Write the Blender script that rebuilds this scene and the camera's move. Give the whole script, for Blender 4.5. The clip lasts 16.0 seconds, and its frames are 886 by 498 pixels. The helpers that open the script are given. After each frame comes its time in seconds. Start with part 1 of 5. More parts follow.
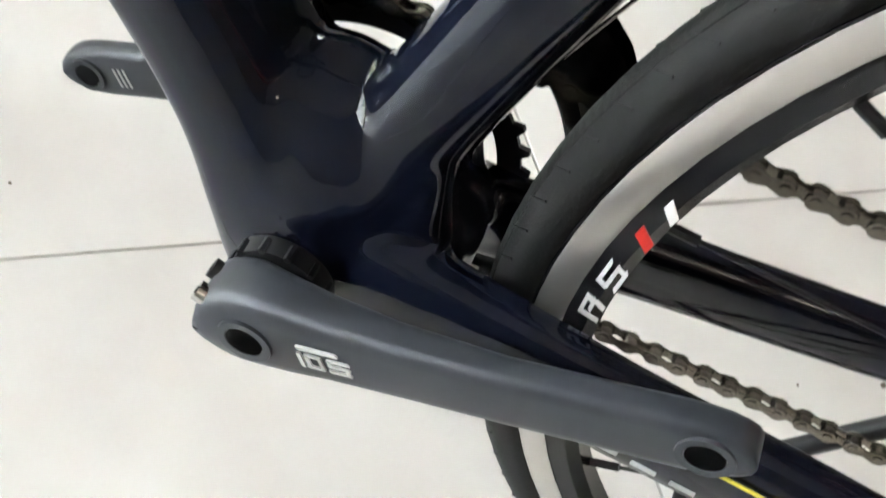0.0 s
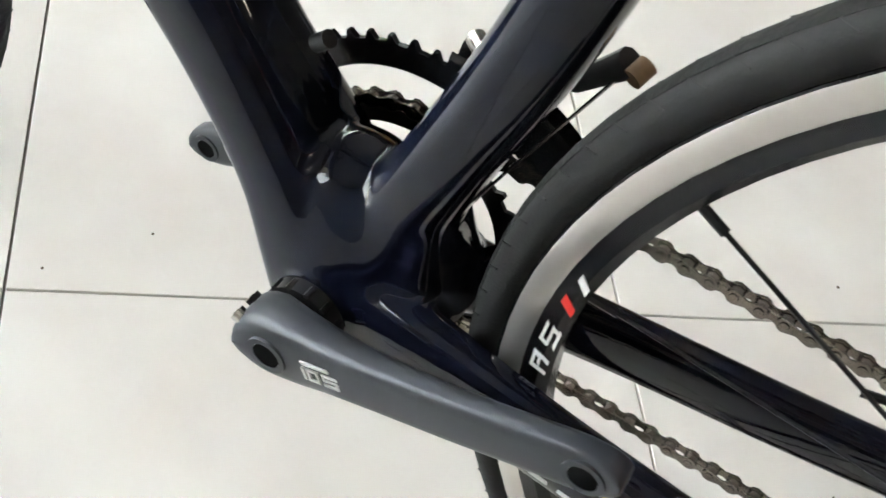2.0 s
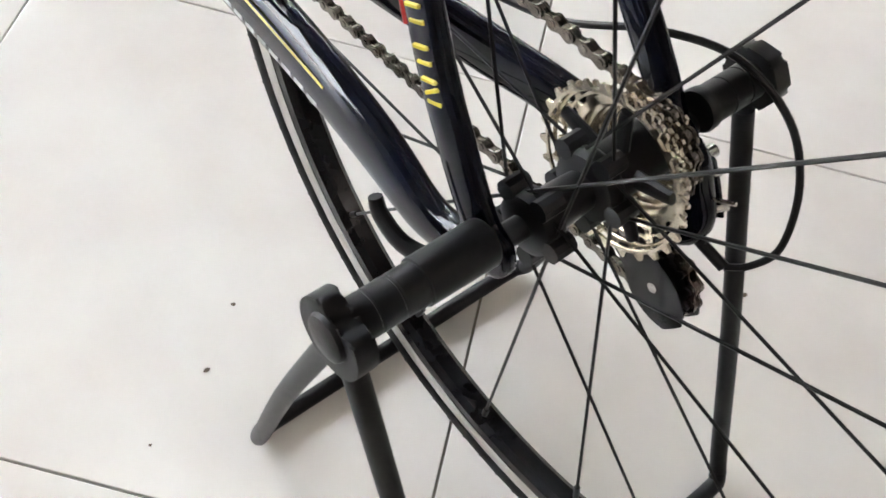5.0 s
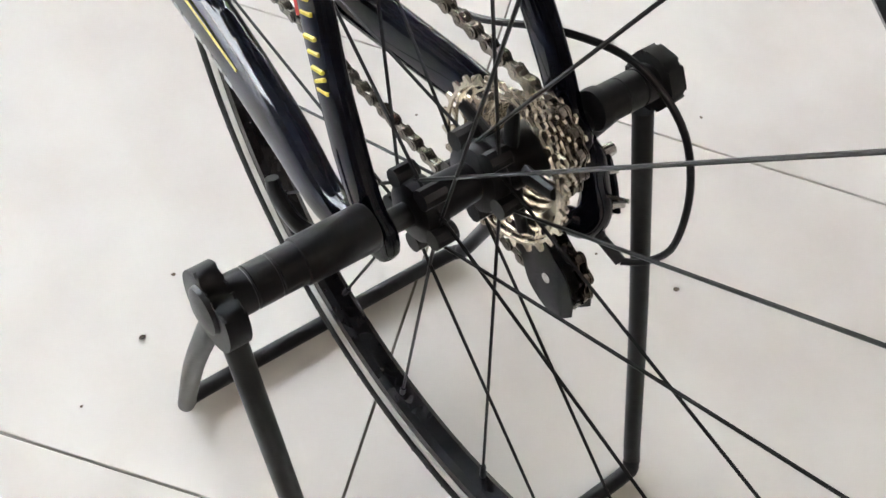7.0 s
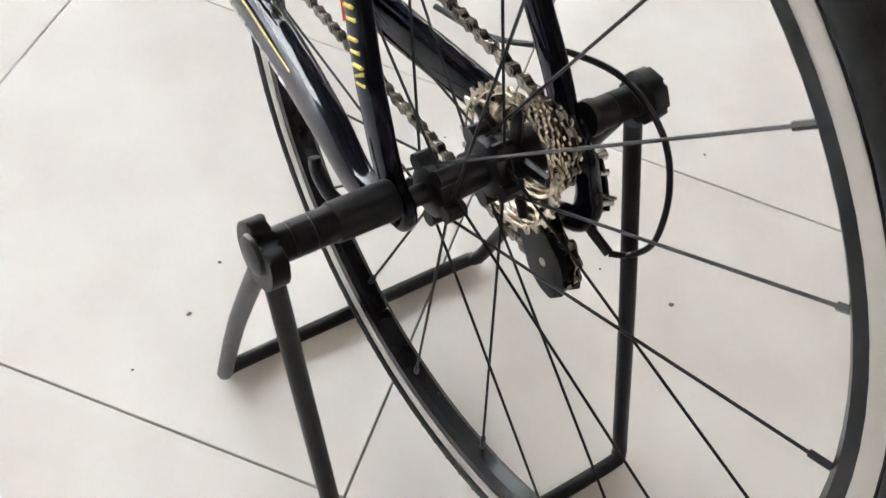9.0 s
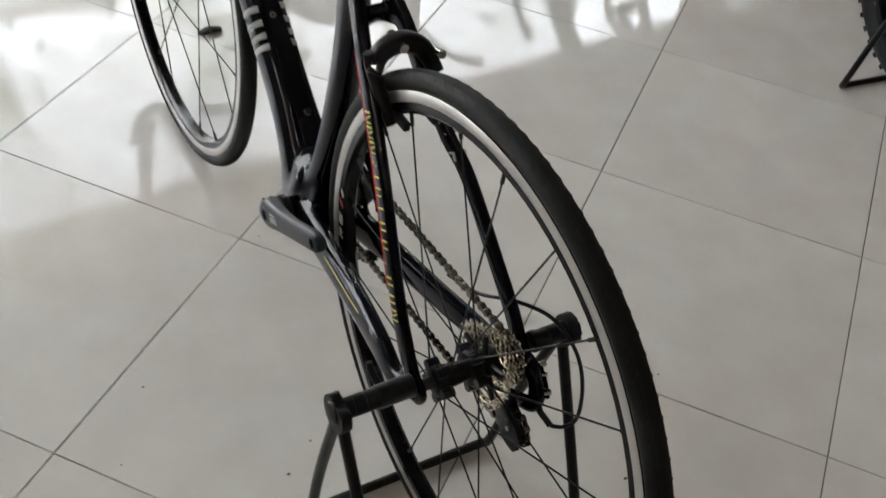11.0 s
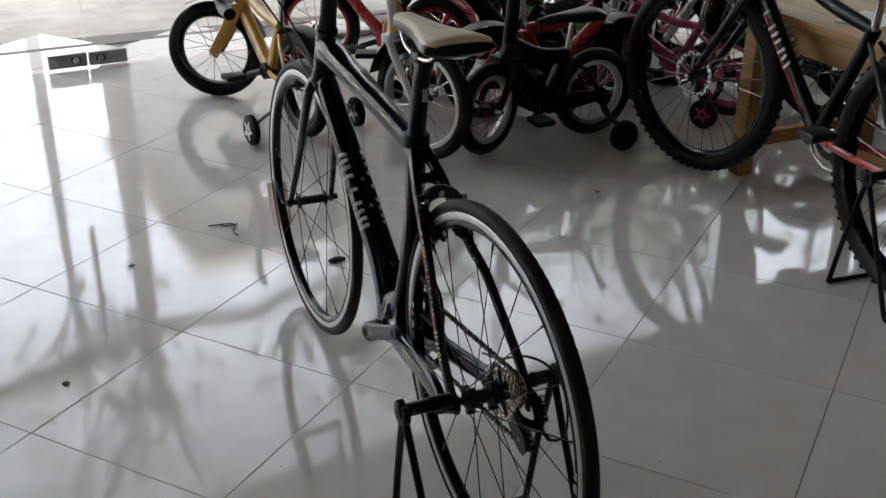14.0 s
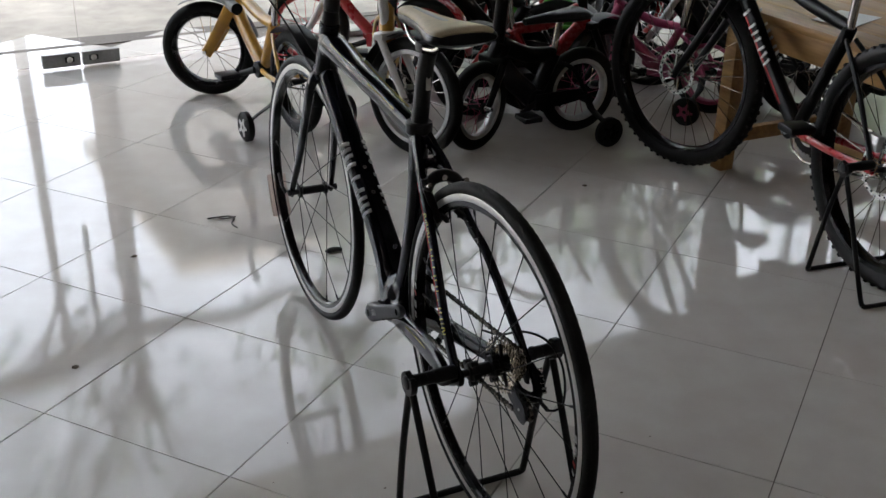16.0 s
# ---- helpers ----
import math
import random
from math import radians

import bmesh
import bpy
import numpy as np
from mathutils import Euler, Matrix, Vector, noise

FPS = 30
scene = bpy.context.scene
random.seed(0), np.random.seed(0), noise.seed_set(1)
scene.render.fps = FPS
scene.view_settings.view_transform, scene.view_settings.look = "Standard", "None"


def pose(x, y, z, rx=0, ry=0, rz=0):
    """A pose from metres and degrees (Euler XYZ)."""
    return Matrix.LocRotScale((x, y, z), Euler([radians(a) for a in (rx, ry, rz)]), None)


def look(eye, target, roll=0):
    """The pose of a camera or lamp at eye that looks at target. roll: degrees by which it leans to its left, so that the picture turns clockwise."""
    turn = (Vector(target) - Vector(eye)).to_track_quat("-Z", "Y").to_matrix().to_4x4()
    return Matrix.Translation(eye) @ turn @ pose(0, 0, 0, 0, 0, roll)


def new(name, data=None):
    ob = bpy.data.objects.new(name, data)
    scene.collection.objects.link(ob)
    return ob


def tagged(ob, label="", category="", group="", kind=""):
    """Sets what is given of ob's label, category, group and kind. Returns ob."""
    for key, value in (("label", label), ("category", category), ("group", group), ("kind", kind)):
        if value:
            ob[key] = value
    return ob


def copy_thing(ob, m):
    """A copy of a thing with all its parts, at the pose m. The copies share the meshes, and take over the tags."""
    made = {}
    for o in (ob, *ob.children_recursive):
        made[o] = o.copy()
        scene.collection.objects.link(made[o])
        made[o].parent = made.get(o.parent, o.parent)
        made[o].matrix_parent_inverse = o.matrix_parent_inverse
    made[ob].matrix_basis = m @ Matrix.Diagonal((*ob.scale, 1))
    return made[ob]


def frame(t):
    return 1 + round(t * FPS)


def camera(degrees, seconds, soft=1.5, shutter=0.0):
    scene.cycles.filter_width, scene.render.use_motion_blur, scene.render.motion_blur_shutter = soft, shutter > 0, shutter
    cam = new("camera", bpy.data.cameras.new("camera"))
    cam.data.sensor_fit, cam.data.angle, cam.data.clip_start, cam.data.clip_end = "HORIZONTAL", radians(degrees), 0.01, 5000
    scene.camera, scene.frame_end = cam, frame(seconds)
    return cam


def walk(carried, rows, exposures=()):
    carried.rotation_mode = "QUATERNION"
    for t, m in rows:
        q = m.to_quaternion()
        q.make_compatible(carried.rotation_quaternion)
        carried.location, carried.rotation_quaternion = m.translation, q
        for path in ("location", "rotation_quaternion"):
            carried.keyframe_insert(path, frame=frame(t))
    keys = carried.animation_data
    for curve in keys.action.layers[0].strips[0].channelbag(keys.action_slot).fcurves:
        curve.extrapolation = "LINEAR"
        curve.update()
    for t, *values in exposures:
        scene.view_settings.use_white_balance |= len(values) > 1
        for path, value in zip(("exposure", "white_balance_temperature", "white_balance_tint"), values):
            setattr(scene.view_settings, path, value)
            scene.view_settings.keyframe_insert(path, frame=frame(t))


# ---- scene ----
from mathutils import geometry

cam = camera(43.88, 16.0, 1.5, 0.35)
PATH = [
    (0, -0.2701, 0.3656, 0.6494, 33.172, -17.410, -68.241),
    (0.5, -0.3041, 0.3442, 0.6803, 38.586, -17.894, -64.780),
    (1, -0.3061, 0.3112, 0.7071, 37.627, -15.189, -60.529),
    (1.5, -0.3136, 0.3111, 0.7270, 36.623, -14.696, -60.113),
    (2, -0.3138, 0.2764, 0.7476, 36.045, -13.110, -57.458),
    (2.5, -0.3573, 0.2107, 0.7586, 38.443, -14.343, -54.732),
    (3, -0.3884, 0.0926, 0.7690, 39.257, -13.320, -50.467),
    (3.5, -0.3894, 0.0065, 0.7729, 36.444, -12.585, -47.634),
    (4, -0.3775, -0.0761, 0.7852, 33.722, -10.735, -45.029),
    (4.5, -0.3574, -0.1458, 0.7984, 33.774, -8.680, -42.332),
    (5, -0.3329, -0.1869, 0.8002, 34.528, -7.740, -39.304),
    (7.5, -0.2929, -0.2493, 0.8385, 32.927, -9.051, -35.925),
    (8, -0.2949, -0.2787, 0.8411, 33.701, -9.103, -34.075),
    (8.2, -0.3011, -0.2938, 0.8412, 34.380, -9.282, -33.307),
    (10.3, -0.4350, -0.3933, 1.1235, 39.414, -8.280, -33.072),
    (10.5, -0.4446, -0.4860, 1.1642, 42.476, -6.995, -31.281),
    (11, -0.5190, -0.6430, 1.2710, 47.703, -6.308, -29.627),
    (11.5, -0.6086, -0.7790, 1.3177, 53.456, -5.512, -29.009),
    (12, -0.6177, -0.9601, 1.3546, 57.988, -3.120, -26.879),
    (12.5, -0.6622, -1.0960, 1.3691, 61.334, -2.121, -25.783),
    (13, -0.7332, -1.2106, 1.3884, 63.404, -1.709, -25.518),
    (13.5, -0.7446, -1.3113, 1.3781, 64.531, -1.094, -24.880),
    (14, -0.7515, -1.4003, 1.3800, 64.711, -0.801, -24.707),
    (14.5, -0.7874, -1.4363, 1.3800, 64.798, -0.978, -25.344),
    (15, -0.8109, -1.4576, 1.3849, 64.784, -1.101, -25.659),
    (15.5, -0.8279, -1.4710, 1.3850, 64.865, -1.140, -25.822),
    (16, -0.8394, -1.4827, 1.3814, 65.041, -1.150, -25.787),
]
walk(cam, [(r[0], pose(*r[1:])) for r in PATH],
     [(0.0, 4.38, 6530, 8), (2.5, 4.25, 6540, 8), (3.4, 4.27, 6540, 10), (4.3, 4.3, 6460, 13), (8.2, 4.33, 6470, 13), (10.4, 3.8, 6680, 11), (11.0, 3.05, 6680, 11), (11.5, 2.53, 6700, 12.5),
      (12.0, 2.08, 6600, 13), (12.6, 1.95, 6550, 13), (13.2, 1.92, 6450, 14), (14.0, 1.95, 6400, 14), (16.0, 1.95, 6400, 14)])

# ---- light ----
world = bpy.data.worlds.new("sky")
scene.world = world
world.use_nodes = True
wn = world.node_tree.nodes
sky = wn.new("ShaderNodeTexSky")
sky.sky_type = "NISHITA"
sky.sun_disc = False
sky.sun_elevation = radians(55)
sky.sun_rotation = radians(200)
sky.dust_density = 4.0
haze = wn.new("ShaderNodeHueSaturation")          # thin overcast: little colour left in the sky
haze.inputs["Saturation"].default_value = 0.22
cloud_at = wn.new("ShaderNodeTexCoord")
cloud = wn.new("ShaderNodeTexNoise")
cloud.inputs["Scale"].default_value, cloud.inputs["Detail"].default_value = 5.0, 6.0
level = wn.new("ShaderNodeMapRange")
level.inputs["From Min"].default_value, level.inputs["From Max"].default_value = 0.3, 0.7
level.inputs["To Min"].default_value, level.inputs["To Max"].default_value = 1.3, 3.2
wl = world.node_tree.links
wl.new(cloud_at.outputs["Generated"], cloud.inputs["Vector"])
wl.new(cloud.outputs["Fac"], level.inputs[0])
wl.new(level.outputs[0], haze.inputs["Value"])
wl.new(sky.outputs[0], haze.inputs["Color"])
wl.new(haze.outputs[0], wn["Background"].inputs[0])
wn["Background"].inputs[1].default_value = 0.15
sun = new("sun", bpy.data.lights.new("sun", "SUN"))
sun.data.energy, sun.data.angle, sun.data.color = 1.0, radians(12), (1.0, 0.95, 0.88)
sun.matrix_world = look((0, 0, 0), (math.sin(radians(200)) * -0.57, math.cos(radians(200)) * -0.57, -0.82))

FACADE = pose(-0.19, 3.575, 0, 0, 0, 4)       # origin of the glazed front, x along it, y outwards


# ---- mesh helpers ----
def finish(bm, smooth=35):
    bmesh.ops.recalc_face_normals(bm, faces=bm.faces)
    me = bpy.data.meshes.new("mesh")
    bm.to_mesh(me)
    bm.free()
    if smooth:
        me.shade_smooth()
        me.set_sharp_from_angle(angle=radians(smooth))
    return me


def part(name, bm, material, parent=None, label="", smooth=35):
    """Links a bmesh as one mesh object under a thing or part."""
    me = bm if isinstance(bm, bpy.types.Mesh) else finish(bm, smooth)
    if not me.materials:
        me.materials.append(material)
    ob = new(name, me)
    if parent:
        ob.parent = parent
    if label:
        ob["label"] = label
    return ob


def thing(name, label, category, group="", at=None):
    ob = new(name)
    ob.empty_display_size = 0.05
    if at is not None:
        ob.matrix_world = at
    return tagged(ob, label, category, group)


def smoothed(points, n):
    """Catmull-Rom through rows of numbers."""
    p = [np.array(q, float) for q in points]
    p = [2 * p[0] - p[1]] + p + [2 * p[-1] - p[-2]]
    out = []
    for i in range(1, len(p) - 2):
        for k in range(n):
            t = k / n
            a, b, c, d = p[i - 1:i + 3]
            out.append(0.5 * (2 * b + (c - a) * t + (2 * a - 5 * b + 4 * c - d) * t * t + (3 * b - a - 3 * c + d) * t ** 3))
    out.append(p[-2])
    return out


def sweep(rows, n=4, seg=14, side=(1, 0, 0), power=2.0, closed=False, bm=None):
    """A tube through rows (x, y, z, half width along side, half width across). power above 2 squares the section."""
    bm = bm or bmesh.new()
    pts = smoothed(rows, n) if n > 1 else [np.array(r, float) for r in rows]
    rings = []
    m = len(pts)
    for i, p in enumerate(pts):
        if closed:
            d = pts[(i + 1) % m][:3] - pts[i - 1][:3]
        else:
            d = pts[min(i + 1, m - 1)][:3] - pts[max(i - 1, 0)][:3]
        d = d / (np.linalg.norm(d) + 1e-9)
        s = np.array(side, float)
        s = s - d * (s @ d)
        s = s / (np.linalg.norm(s) + 1e-9)
        u = np.cross(d, s)
        ring = []
        for k in range(seg):
            a = 2 * math.pi * k / seg
            c, q = math.cos(a), math.sin(a)
            c = math.copysign(abs(c) ** (2 / power), c)
            q = math.copysign(abs(q) ** (2 / power), q)
            ring.append(bm.verts.new(p[:3] + s * (p[3] * c) + u * (p[4] * q)))
        rings.append(ring)
    for i in range(m if closed else m - 1):
        a, b = rings[i], rings[(i + 1) % m]
        for k in range(seg):
            bm.faces.new((a[k], a[(k + 1) % seg], b[(k + 1) % seg], b[k]))
    if not closed:
        bm.faces.new(rings[0][::-1])
        bm.faces.new(rings[-1])
    return bm


def rod(points, r, n=1, seg=8, bm=None, closed=False):
    d = np.array(points[-1][:3], float) - np.array(points[0][:3], float)
    side = (1, 0, 0) if abs(d[0]) < 0.7 * (np.linalg.norm(d) + 1e-9) else (0, 1, 0)
    return sweep([(*p[:3], r, r) for p in points], n, seg, side, 2.0, closed, bm)


def box(cx, cy, cz, sx, sy, sz, bevel=0.0, bm=None):
    bm = bm or bmesh.new()
    made = bmesh.ops.create_cube(bm, size=1, matrix=Matrix.Translation((cx, cy, cz)) @ Matrix.Diagonal((sx, sy, sz, 1)))
    if bevel:
        edges = list({e for v in made["verts"] for e in v.link_edges})
        bmesh.ops.bevel(bm, geom=edges, offset=bevel, segments=2, affect="EDGES", profile=0.5)
    return bm


def lathe(profile, center=(0, 0, 0), axis="x", seg=32, bm=None, closed=False):
    """Turns rows (along the axis, radius) round an axis through center."""
    bm = bm or bmesh.new()
    rings = []
    for h, r in profile:
        ring = []
        for k in range(seg):
            a = 2 * math.pi * k / seg
            c, s = r * math.cos(a), r * math.sin(a)
            v = {"x": (h, c, s), "y": (c, h, s), "z": (c, s, h)}[axis]
            ring.append(bm.verts.new(Vector(center) + Vector(v)))
        rings.append(ring)
    last = len(rings) if closed else len(rings) - 1
    for i in range(last):
        a, b = rings[i], rings[(i + 1) % len(rings)]
        for k in range(seg):
            bm.faces.new((a[k], a[(k + 1) % seg], b[(k + 1) % seg], b[k]))
    if not closed:
        bm.faces.new(rings[0])
        bm.faces.new(rings[-1][::-1])
    return bm


def plate(outline, x0, x1, bevel=0.0, hole=None, bm=None):
    """A flat outline of (y, z), given thickness from x0 to x1."""
    bm = bm or bmesh.new()
    if hole is None:
        a = [bm.verts.new((x0, y, z)) for y, z in outline]
        b = [bm.verts.new((x1, y, z)) for y, z in outline]
        fa, fb = bm.faces.new(a), bm.faces.new(b[::-1])
        n = len(a)
        for k in range(n):
            bm.faces.new((a[k], b[k], b[(k + 1) % n], a[(k + 1) % n]))
        if bevel:
            bmesh.ops.bevel(bm, geom=list(fa.edges) + list(fb.edges), offset=bevel, segments=2, affect="EDGES", profile=0.5)
    else:
        n = len(outline)
        loops = [[bm.verts.new((x, y, z)) for y, z in o] for x in (x0, x1) for o in (outline, hole)]
        oa, ha, ob_, hb = loops
        for k in range(n):
            j = (k + 1) % n
            bm.faces.new((oa[k], oa[j], ha[j], ha[k]))
            bm.faces.new((ob_[k], hb[k], hb[j], ob_[j]))
            bm.faces.new((oa[k], ob_[k], ob_[j], oa[j]))
            bm.faces.new((ha[k], ha[j], hb[j], hb[k]))
    return bm


# ---- materials ----
def material(name, color, rough=0.5, metal=0.0, var=0.15, scale=30.0, bump=0.0, bump_scale=200.0, coat=0.0, spec=0.5,
             color2=None, per_object=0.0, stretch=(1, 1, 1), rough_var=0.08):
    """A surface with colour grain at two scales, uneven gloss and fine relief."""
    m = bpy.data.materials.new(name)
    m.use_nodes = True
    nt = m.node_tree
    n, l = nt.nodes, nt.links
    b = n["Principled BSDF"]
    tc = n.new("ShaderNodeTexCoord")
    mp = n.new("ShaderNodeMapping")
    mp.inputs["Scale"].default_value = stretch
    l.new(tc.outputs["Object"], mp.inputs[0])
    big, fine = n.new("ShaderNodeTexNoise"), n.new("ShaderNodeTexNoise")
    big.inputs["Scale"].default_value, fine.inputs["Scale"].default_value = scale * 0.15, scale
    big.inputs["Detail"].default_value = fine.inputs["Detail"].default_value = 5
    for t in (big, fine):
        l.new(mp.outputs[0], t.inputs["Vector"])
    mix = n.new("ShaderNodeMath")
    mix.operation = "MULTIPLY_ADD"
    mix.inputs[1].default_value = 0.5
    l.new(big.outputs["Fac"], mix.inputs[0])
    half = n.new("ShaderNodeMath")
    half.operation = "MULTIPLY"
    half.inputs[1].default_value = 0.5
    l.new(fine.outputs["Fac"], half.inputs[0])
    l.new(half.outputs[0], mix.inputs[2])
    ramp = n.new("ShaderNodeValToRGB")
    c2 = color2 or tuple(c * (1 - var) for c in color)
    c1 = tuple(min(1, c * (1 + var * 0.5)) for c in color)
    ramp.color_ramp.elements[0].position, ramp.color_ramp.elements[1].position = 0.35, 0.65
    ramp.color_ramp.elements[0].color, ramp.color_ramp.elements[1].color = (*c2, 1), (*c1, 1)
    l.new(mix.outputs[0], ramp.inputs[0])
    out = ramp.outputs[0]
    if per_object:
        info = n.new("ShaderNodeObjectInfo")
        hsv = n.new("ShaderNodeHueSaturation")
        mr = n.new("ShaderNodeMapRange")
        mr.inputs["To Min"].default_value, mr.inputs["To Max"].default_value = 1 - per_object, 1 + per_object
        l.new(info.outputs["Random"], mr.inputs[0])
        l.new(mr.outputs[0], hsv.inputs["Value"])
        l.new(out, hsv.inputs["Color"])
        out = hsv.outputs[0]
    l.new(out, b.inputs["Base Color"])
    rr = n.new("ShaderNodeMapRange")
    rr.inputs["To Min"].default_value, rr.inputs["To Max"].default_value = max(0.02, rough - rough_var), min(1, rough + rough_var)
    l.new(mix.outputs[0], rr.inputs[0])
    l.new(rr.outputs[0], b.inputs["Roughness"])
    b.inputs["Metallic"].default_value = metal
    b.inputs["Specular IOR Level"].default_value = spec
    b.inputs["Coat Weight"].default_value = coat
    b.inputs["Coat Roughness"].default_value = 0.04
    if bump:
        bn = n.new("ShaderNodeTexNoise")
        bn.inputs["Scale"].default_value = bump_scale
        bn.inputs["Detail"].default_value = 3
        l.new(mp.outputs[0], bn.inputs["Vector"])
        bp = n.new("ShaderNodeBump")
        bp.inputs["Strength"].default_value = bump
        bp.inputs["Distance"].default_value = 0.002
        l.new(bn.outputs["Fac"], bp.inputs["Height"])
        l.new(bp.outputs[0], b.inputs["Normal"])
    return m


def glowing(name, color, strength):
    m = bpy.data.materials.new(name)
    m.use_nodes = True
    b = m.node_tree.nodes["Principled BSDF"]
    b.inputs["Emission Color"].default_value = (*color, 1)
    b.inputs["Emission Strength"].default_value = strength
    return m


M_TILE = material("glazed_tile", (0.70, 0.685, 0.645), 0.055, var=0.07, scale=9, bump=0.02, bump_scale=5, spec=0.5, per_object=0.02, rough_var=0.03, color2=(0.635, 0.595, 0.555))
M_GROUT = material("grout", (0.16, 0.14, 0.12), 0.8, scale=40)
M_PAINT = material("gloss_black_carbon", (0.0035, 0.0045, 0.009), 0.06, coat=0.0, spec=0.30, scale=60, var=0.3, rough_var=0.02)
# near-black for solid plugs that paint the shade inside holes
M_HOLE_SHADE = material("hole_shade_black", (0.003, 0.003, 0.003), 0.9, spec=0.05, scale=100)
M_SATIN = material("satin_black", (0.009, 0.009, 0.010), 0.40, spec=0.28, scale=120, var=0.3)
M_PLASTIC = material("black_plastic", (0.008, 0.008, 0.009), 0.38, spec=0.28, scale=150, var=0.3, bump=0.05, bump_scale=900)
M_CRANK = material("dark_grey_anodised", (0.032, 0.035, 0.042), 0.38, metal=0.2, spec=0.32, scale=200, var=0.12)
M_BRASS = material("weathered_brass", (0.22, 0.15, 0.09), 0.5, metal=0.4, scale=120, var=0.3)
M_RUBBER = material("tyre_rubber", (0.010, 0.010, 0.010), 0.60, scale=150, var=0.35, bump=0.15, bump_scale=700, spec=0.22)
M_TREAD = material("tyre_tread", (0.013, 0.013, 0.0125), 0.66, spec=0.22, scale=120, var=0.3, bump=0.5, bump_scale=260)
M_RIM = material("black_rim", (0.007, 0.007, 0.008), 0.22, spec=0.25, scale=100, var=0.2, rough_var=0.02)
M_TRACK = material("machined_brake_track", (0.52, 0.505, 0.48), 0.30, metal=0.9, scale=60, var=0.05, rough_var=0.03)
M_STEEL = material("bright_steel", (0.60, 0.58, 0.55), 0.22, metal=1.0, scale=250, var=0.3)
M_COG = material("nickel_cog", (0.66, 0.60, 0.50), 0.24, metal=1.0, scale=250, var=0.3)
M_CHAIN = material("oiled_chain_steel", (0.22, 0.20, 0.175), 0.26, metal=1.0, scale=300, var=0.2, rough_var=0.03)
M_STAND = material("black_powder_coat", (0.009, 0.009, 0.010), 0.40, spec=0.25, scale=200, var=0.3, bump=0.06, bump_scale=900)
M_SPOKE = material("black_spoke", (0.008, 0.008, 0.008), 0.42, scale=200, spec=0.25)
M_WHITE = material("white_decal", (0.75, 0.75, 0.74), 0.35, scale=90, var=0.1)
M_GREYDECAL = material("silver_decal", (0.42, 0.42, 0.41), 0.4, scale=90, var=0.2)
M_YELLOW = material("yellow_decal", (0.58, 0.47, 0.03), 0.35, scale=90, var=0.2)
M_RED = material("red_decal", (0.50, 0.02, 0.015), 0.3, scale=90, var=0.2)
M_CREAM = material("cream_vinyl", (0.62, 0.52, 0.33), 0.5, scale=60, var=0.15, bump=0.1, bump_scale=500)
M_PAPER = material("packing_paper", (0.78, 0.72, 0.68), 0.7, scale=60, var=0.15, color2=(0.70, 0.58, 0.53))
M_WALL = material("painted_wall", (0.24, 0.225, 0.205), 0.7, scale=12, var=0.1, bump=0.1, bump_scale=90)
M_CEIL = material("painted_ceiling", (0.26, 0.25, 0.24), 0.8, scale=10, var=0.06)
M_CONC = material("street_concrete", (0.40, 0.365, 0.31), 0.85, scale=7, var=0.3, bump=0.4, bump_scale=60, color2=(0.27, 0.245, 0.21))
M_ALU = material("brushed_aluminium", (0.36, 0.36, 0.35), 0.38, metal=0.8, scale=200, var=0.2)
M_LAMP = glowing("lamp_tube", (1.0, 0.885, 0.785), 5.3)
M_BARK = material("bark", (0.10, 0.08, 0.06), 0.9, scale=25, var=0.4, bump=0.6, bump_scale=60)
M_LEAF = material("leaf", (0.05, 0.09, 0.025), 0.55, scale=20, var=0.5)

# ---- setting ----
GX, GY, GA, PITCH = -0.6320, 1.4547, -0.90359, 0.5013
TU, TV = (math.cos(GA), math.sin(GA)), (-math.sin(GA), math.cos(GA))
inv = FACADE.inverted()


def in_room(x, y, grow=0.0):
    f = inv @ Vector((x, y, 0))
    return -3.4 - grow < x < 5.6 + grow and y > -4.6 - grow and f.y < 0.36 + grow


floor = tagged(part("floor", box(1.1, -0.3, -0.055, 9.4, 8.9, 0.1), M_GROUT), "glossy cream ceramic floor tiles with dark joints", "floor", kind="structure")
CEIL_H = 3.3


def slab(name, x0, x1, y0, y1, z0, z1, mat, label, cat, m=None):
    ob = part(name, box((x0 + x1) / 2, (y0 + y1) / 2, (z0 + z1) / 2, x1 - x0, y1 - y0, z1 - z0), mat, smooth=0)
    if m is not None:
        ob.matrix_world = m
    return tagged(ob, label, cat, kind="structure")


slab("wall_west", -3.6, -3.42, -4.9, 3.3, 0, CEIL_H, M_WALL, "plain painted shop wall", "wall")
slab("wall_east", 5.62, 5.8, -4.9, 3.9, 0, CEIL_H, M_WALL, "plain painted shop wall", "wall")
slab("wall_south", -3.6, 5.8, -4.9, -4.72, 0, CEIL_H, M_WALL, "plain painted shop wall", "wall")
slab("ceiling", -3.6, 5.8, -4.9, 4.2, CEIL_H, CEIL_H + 0.15, M_CEIL, "grey painted shop ceiling", "ceiling")
slab("wall_north", -3.4, 2.2, -0.08, 0.08, 2.85, CEIL_H, M_WALL, "painted lintel wall above the glazed shop front", "wall", FACADE)
slab("wall_north_east", 2.2, 5.9, -0.08, 0.08, 2.30, CEIL_H, M_WALL, "painted wall above the lower shop windows", "wall", FACADE)
slab("ground", -80, 80, 0.42, 160, -0.35, -0.06, M_CONC, "worn beige concrete forecourt with dark stains", "ground", FACADE)

# ---- the road bicycle ----
AZ = 0.36                                    # rear axle height
FA = (0.0, 0.982, 0.337)                     # front axle
BB = (0.402, 0.287)                           # bottom bracket, y and z


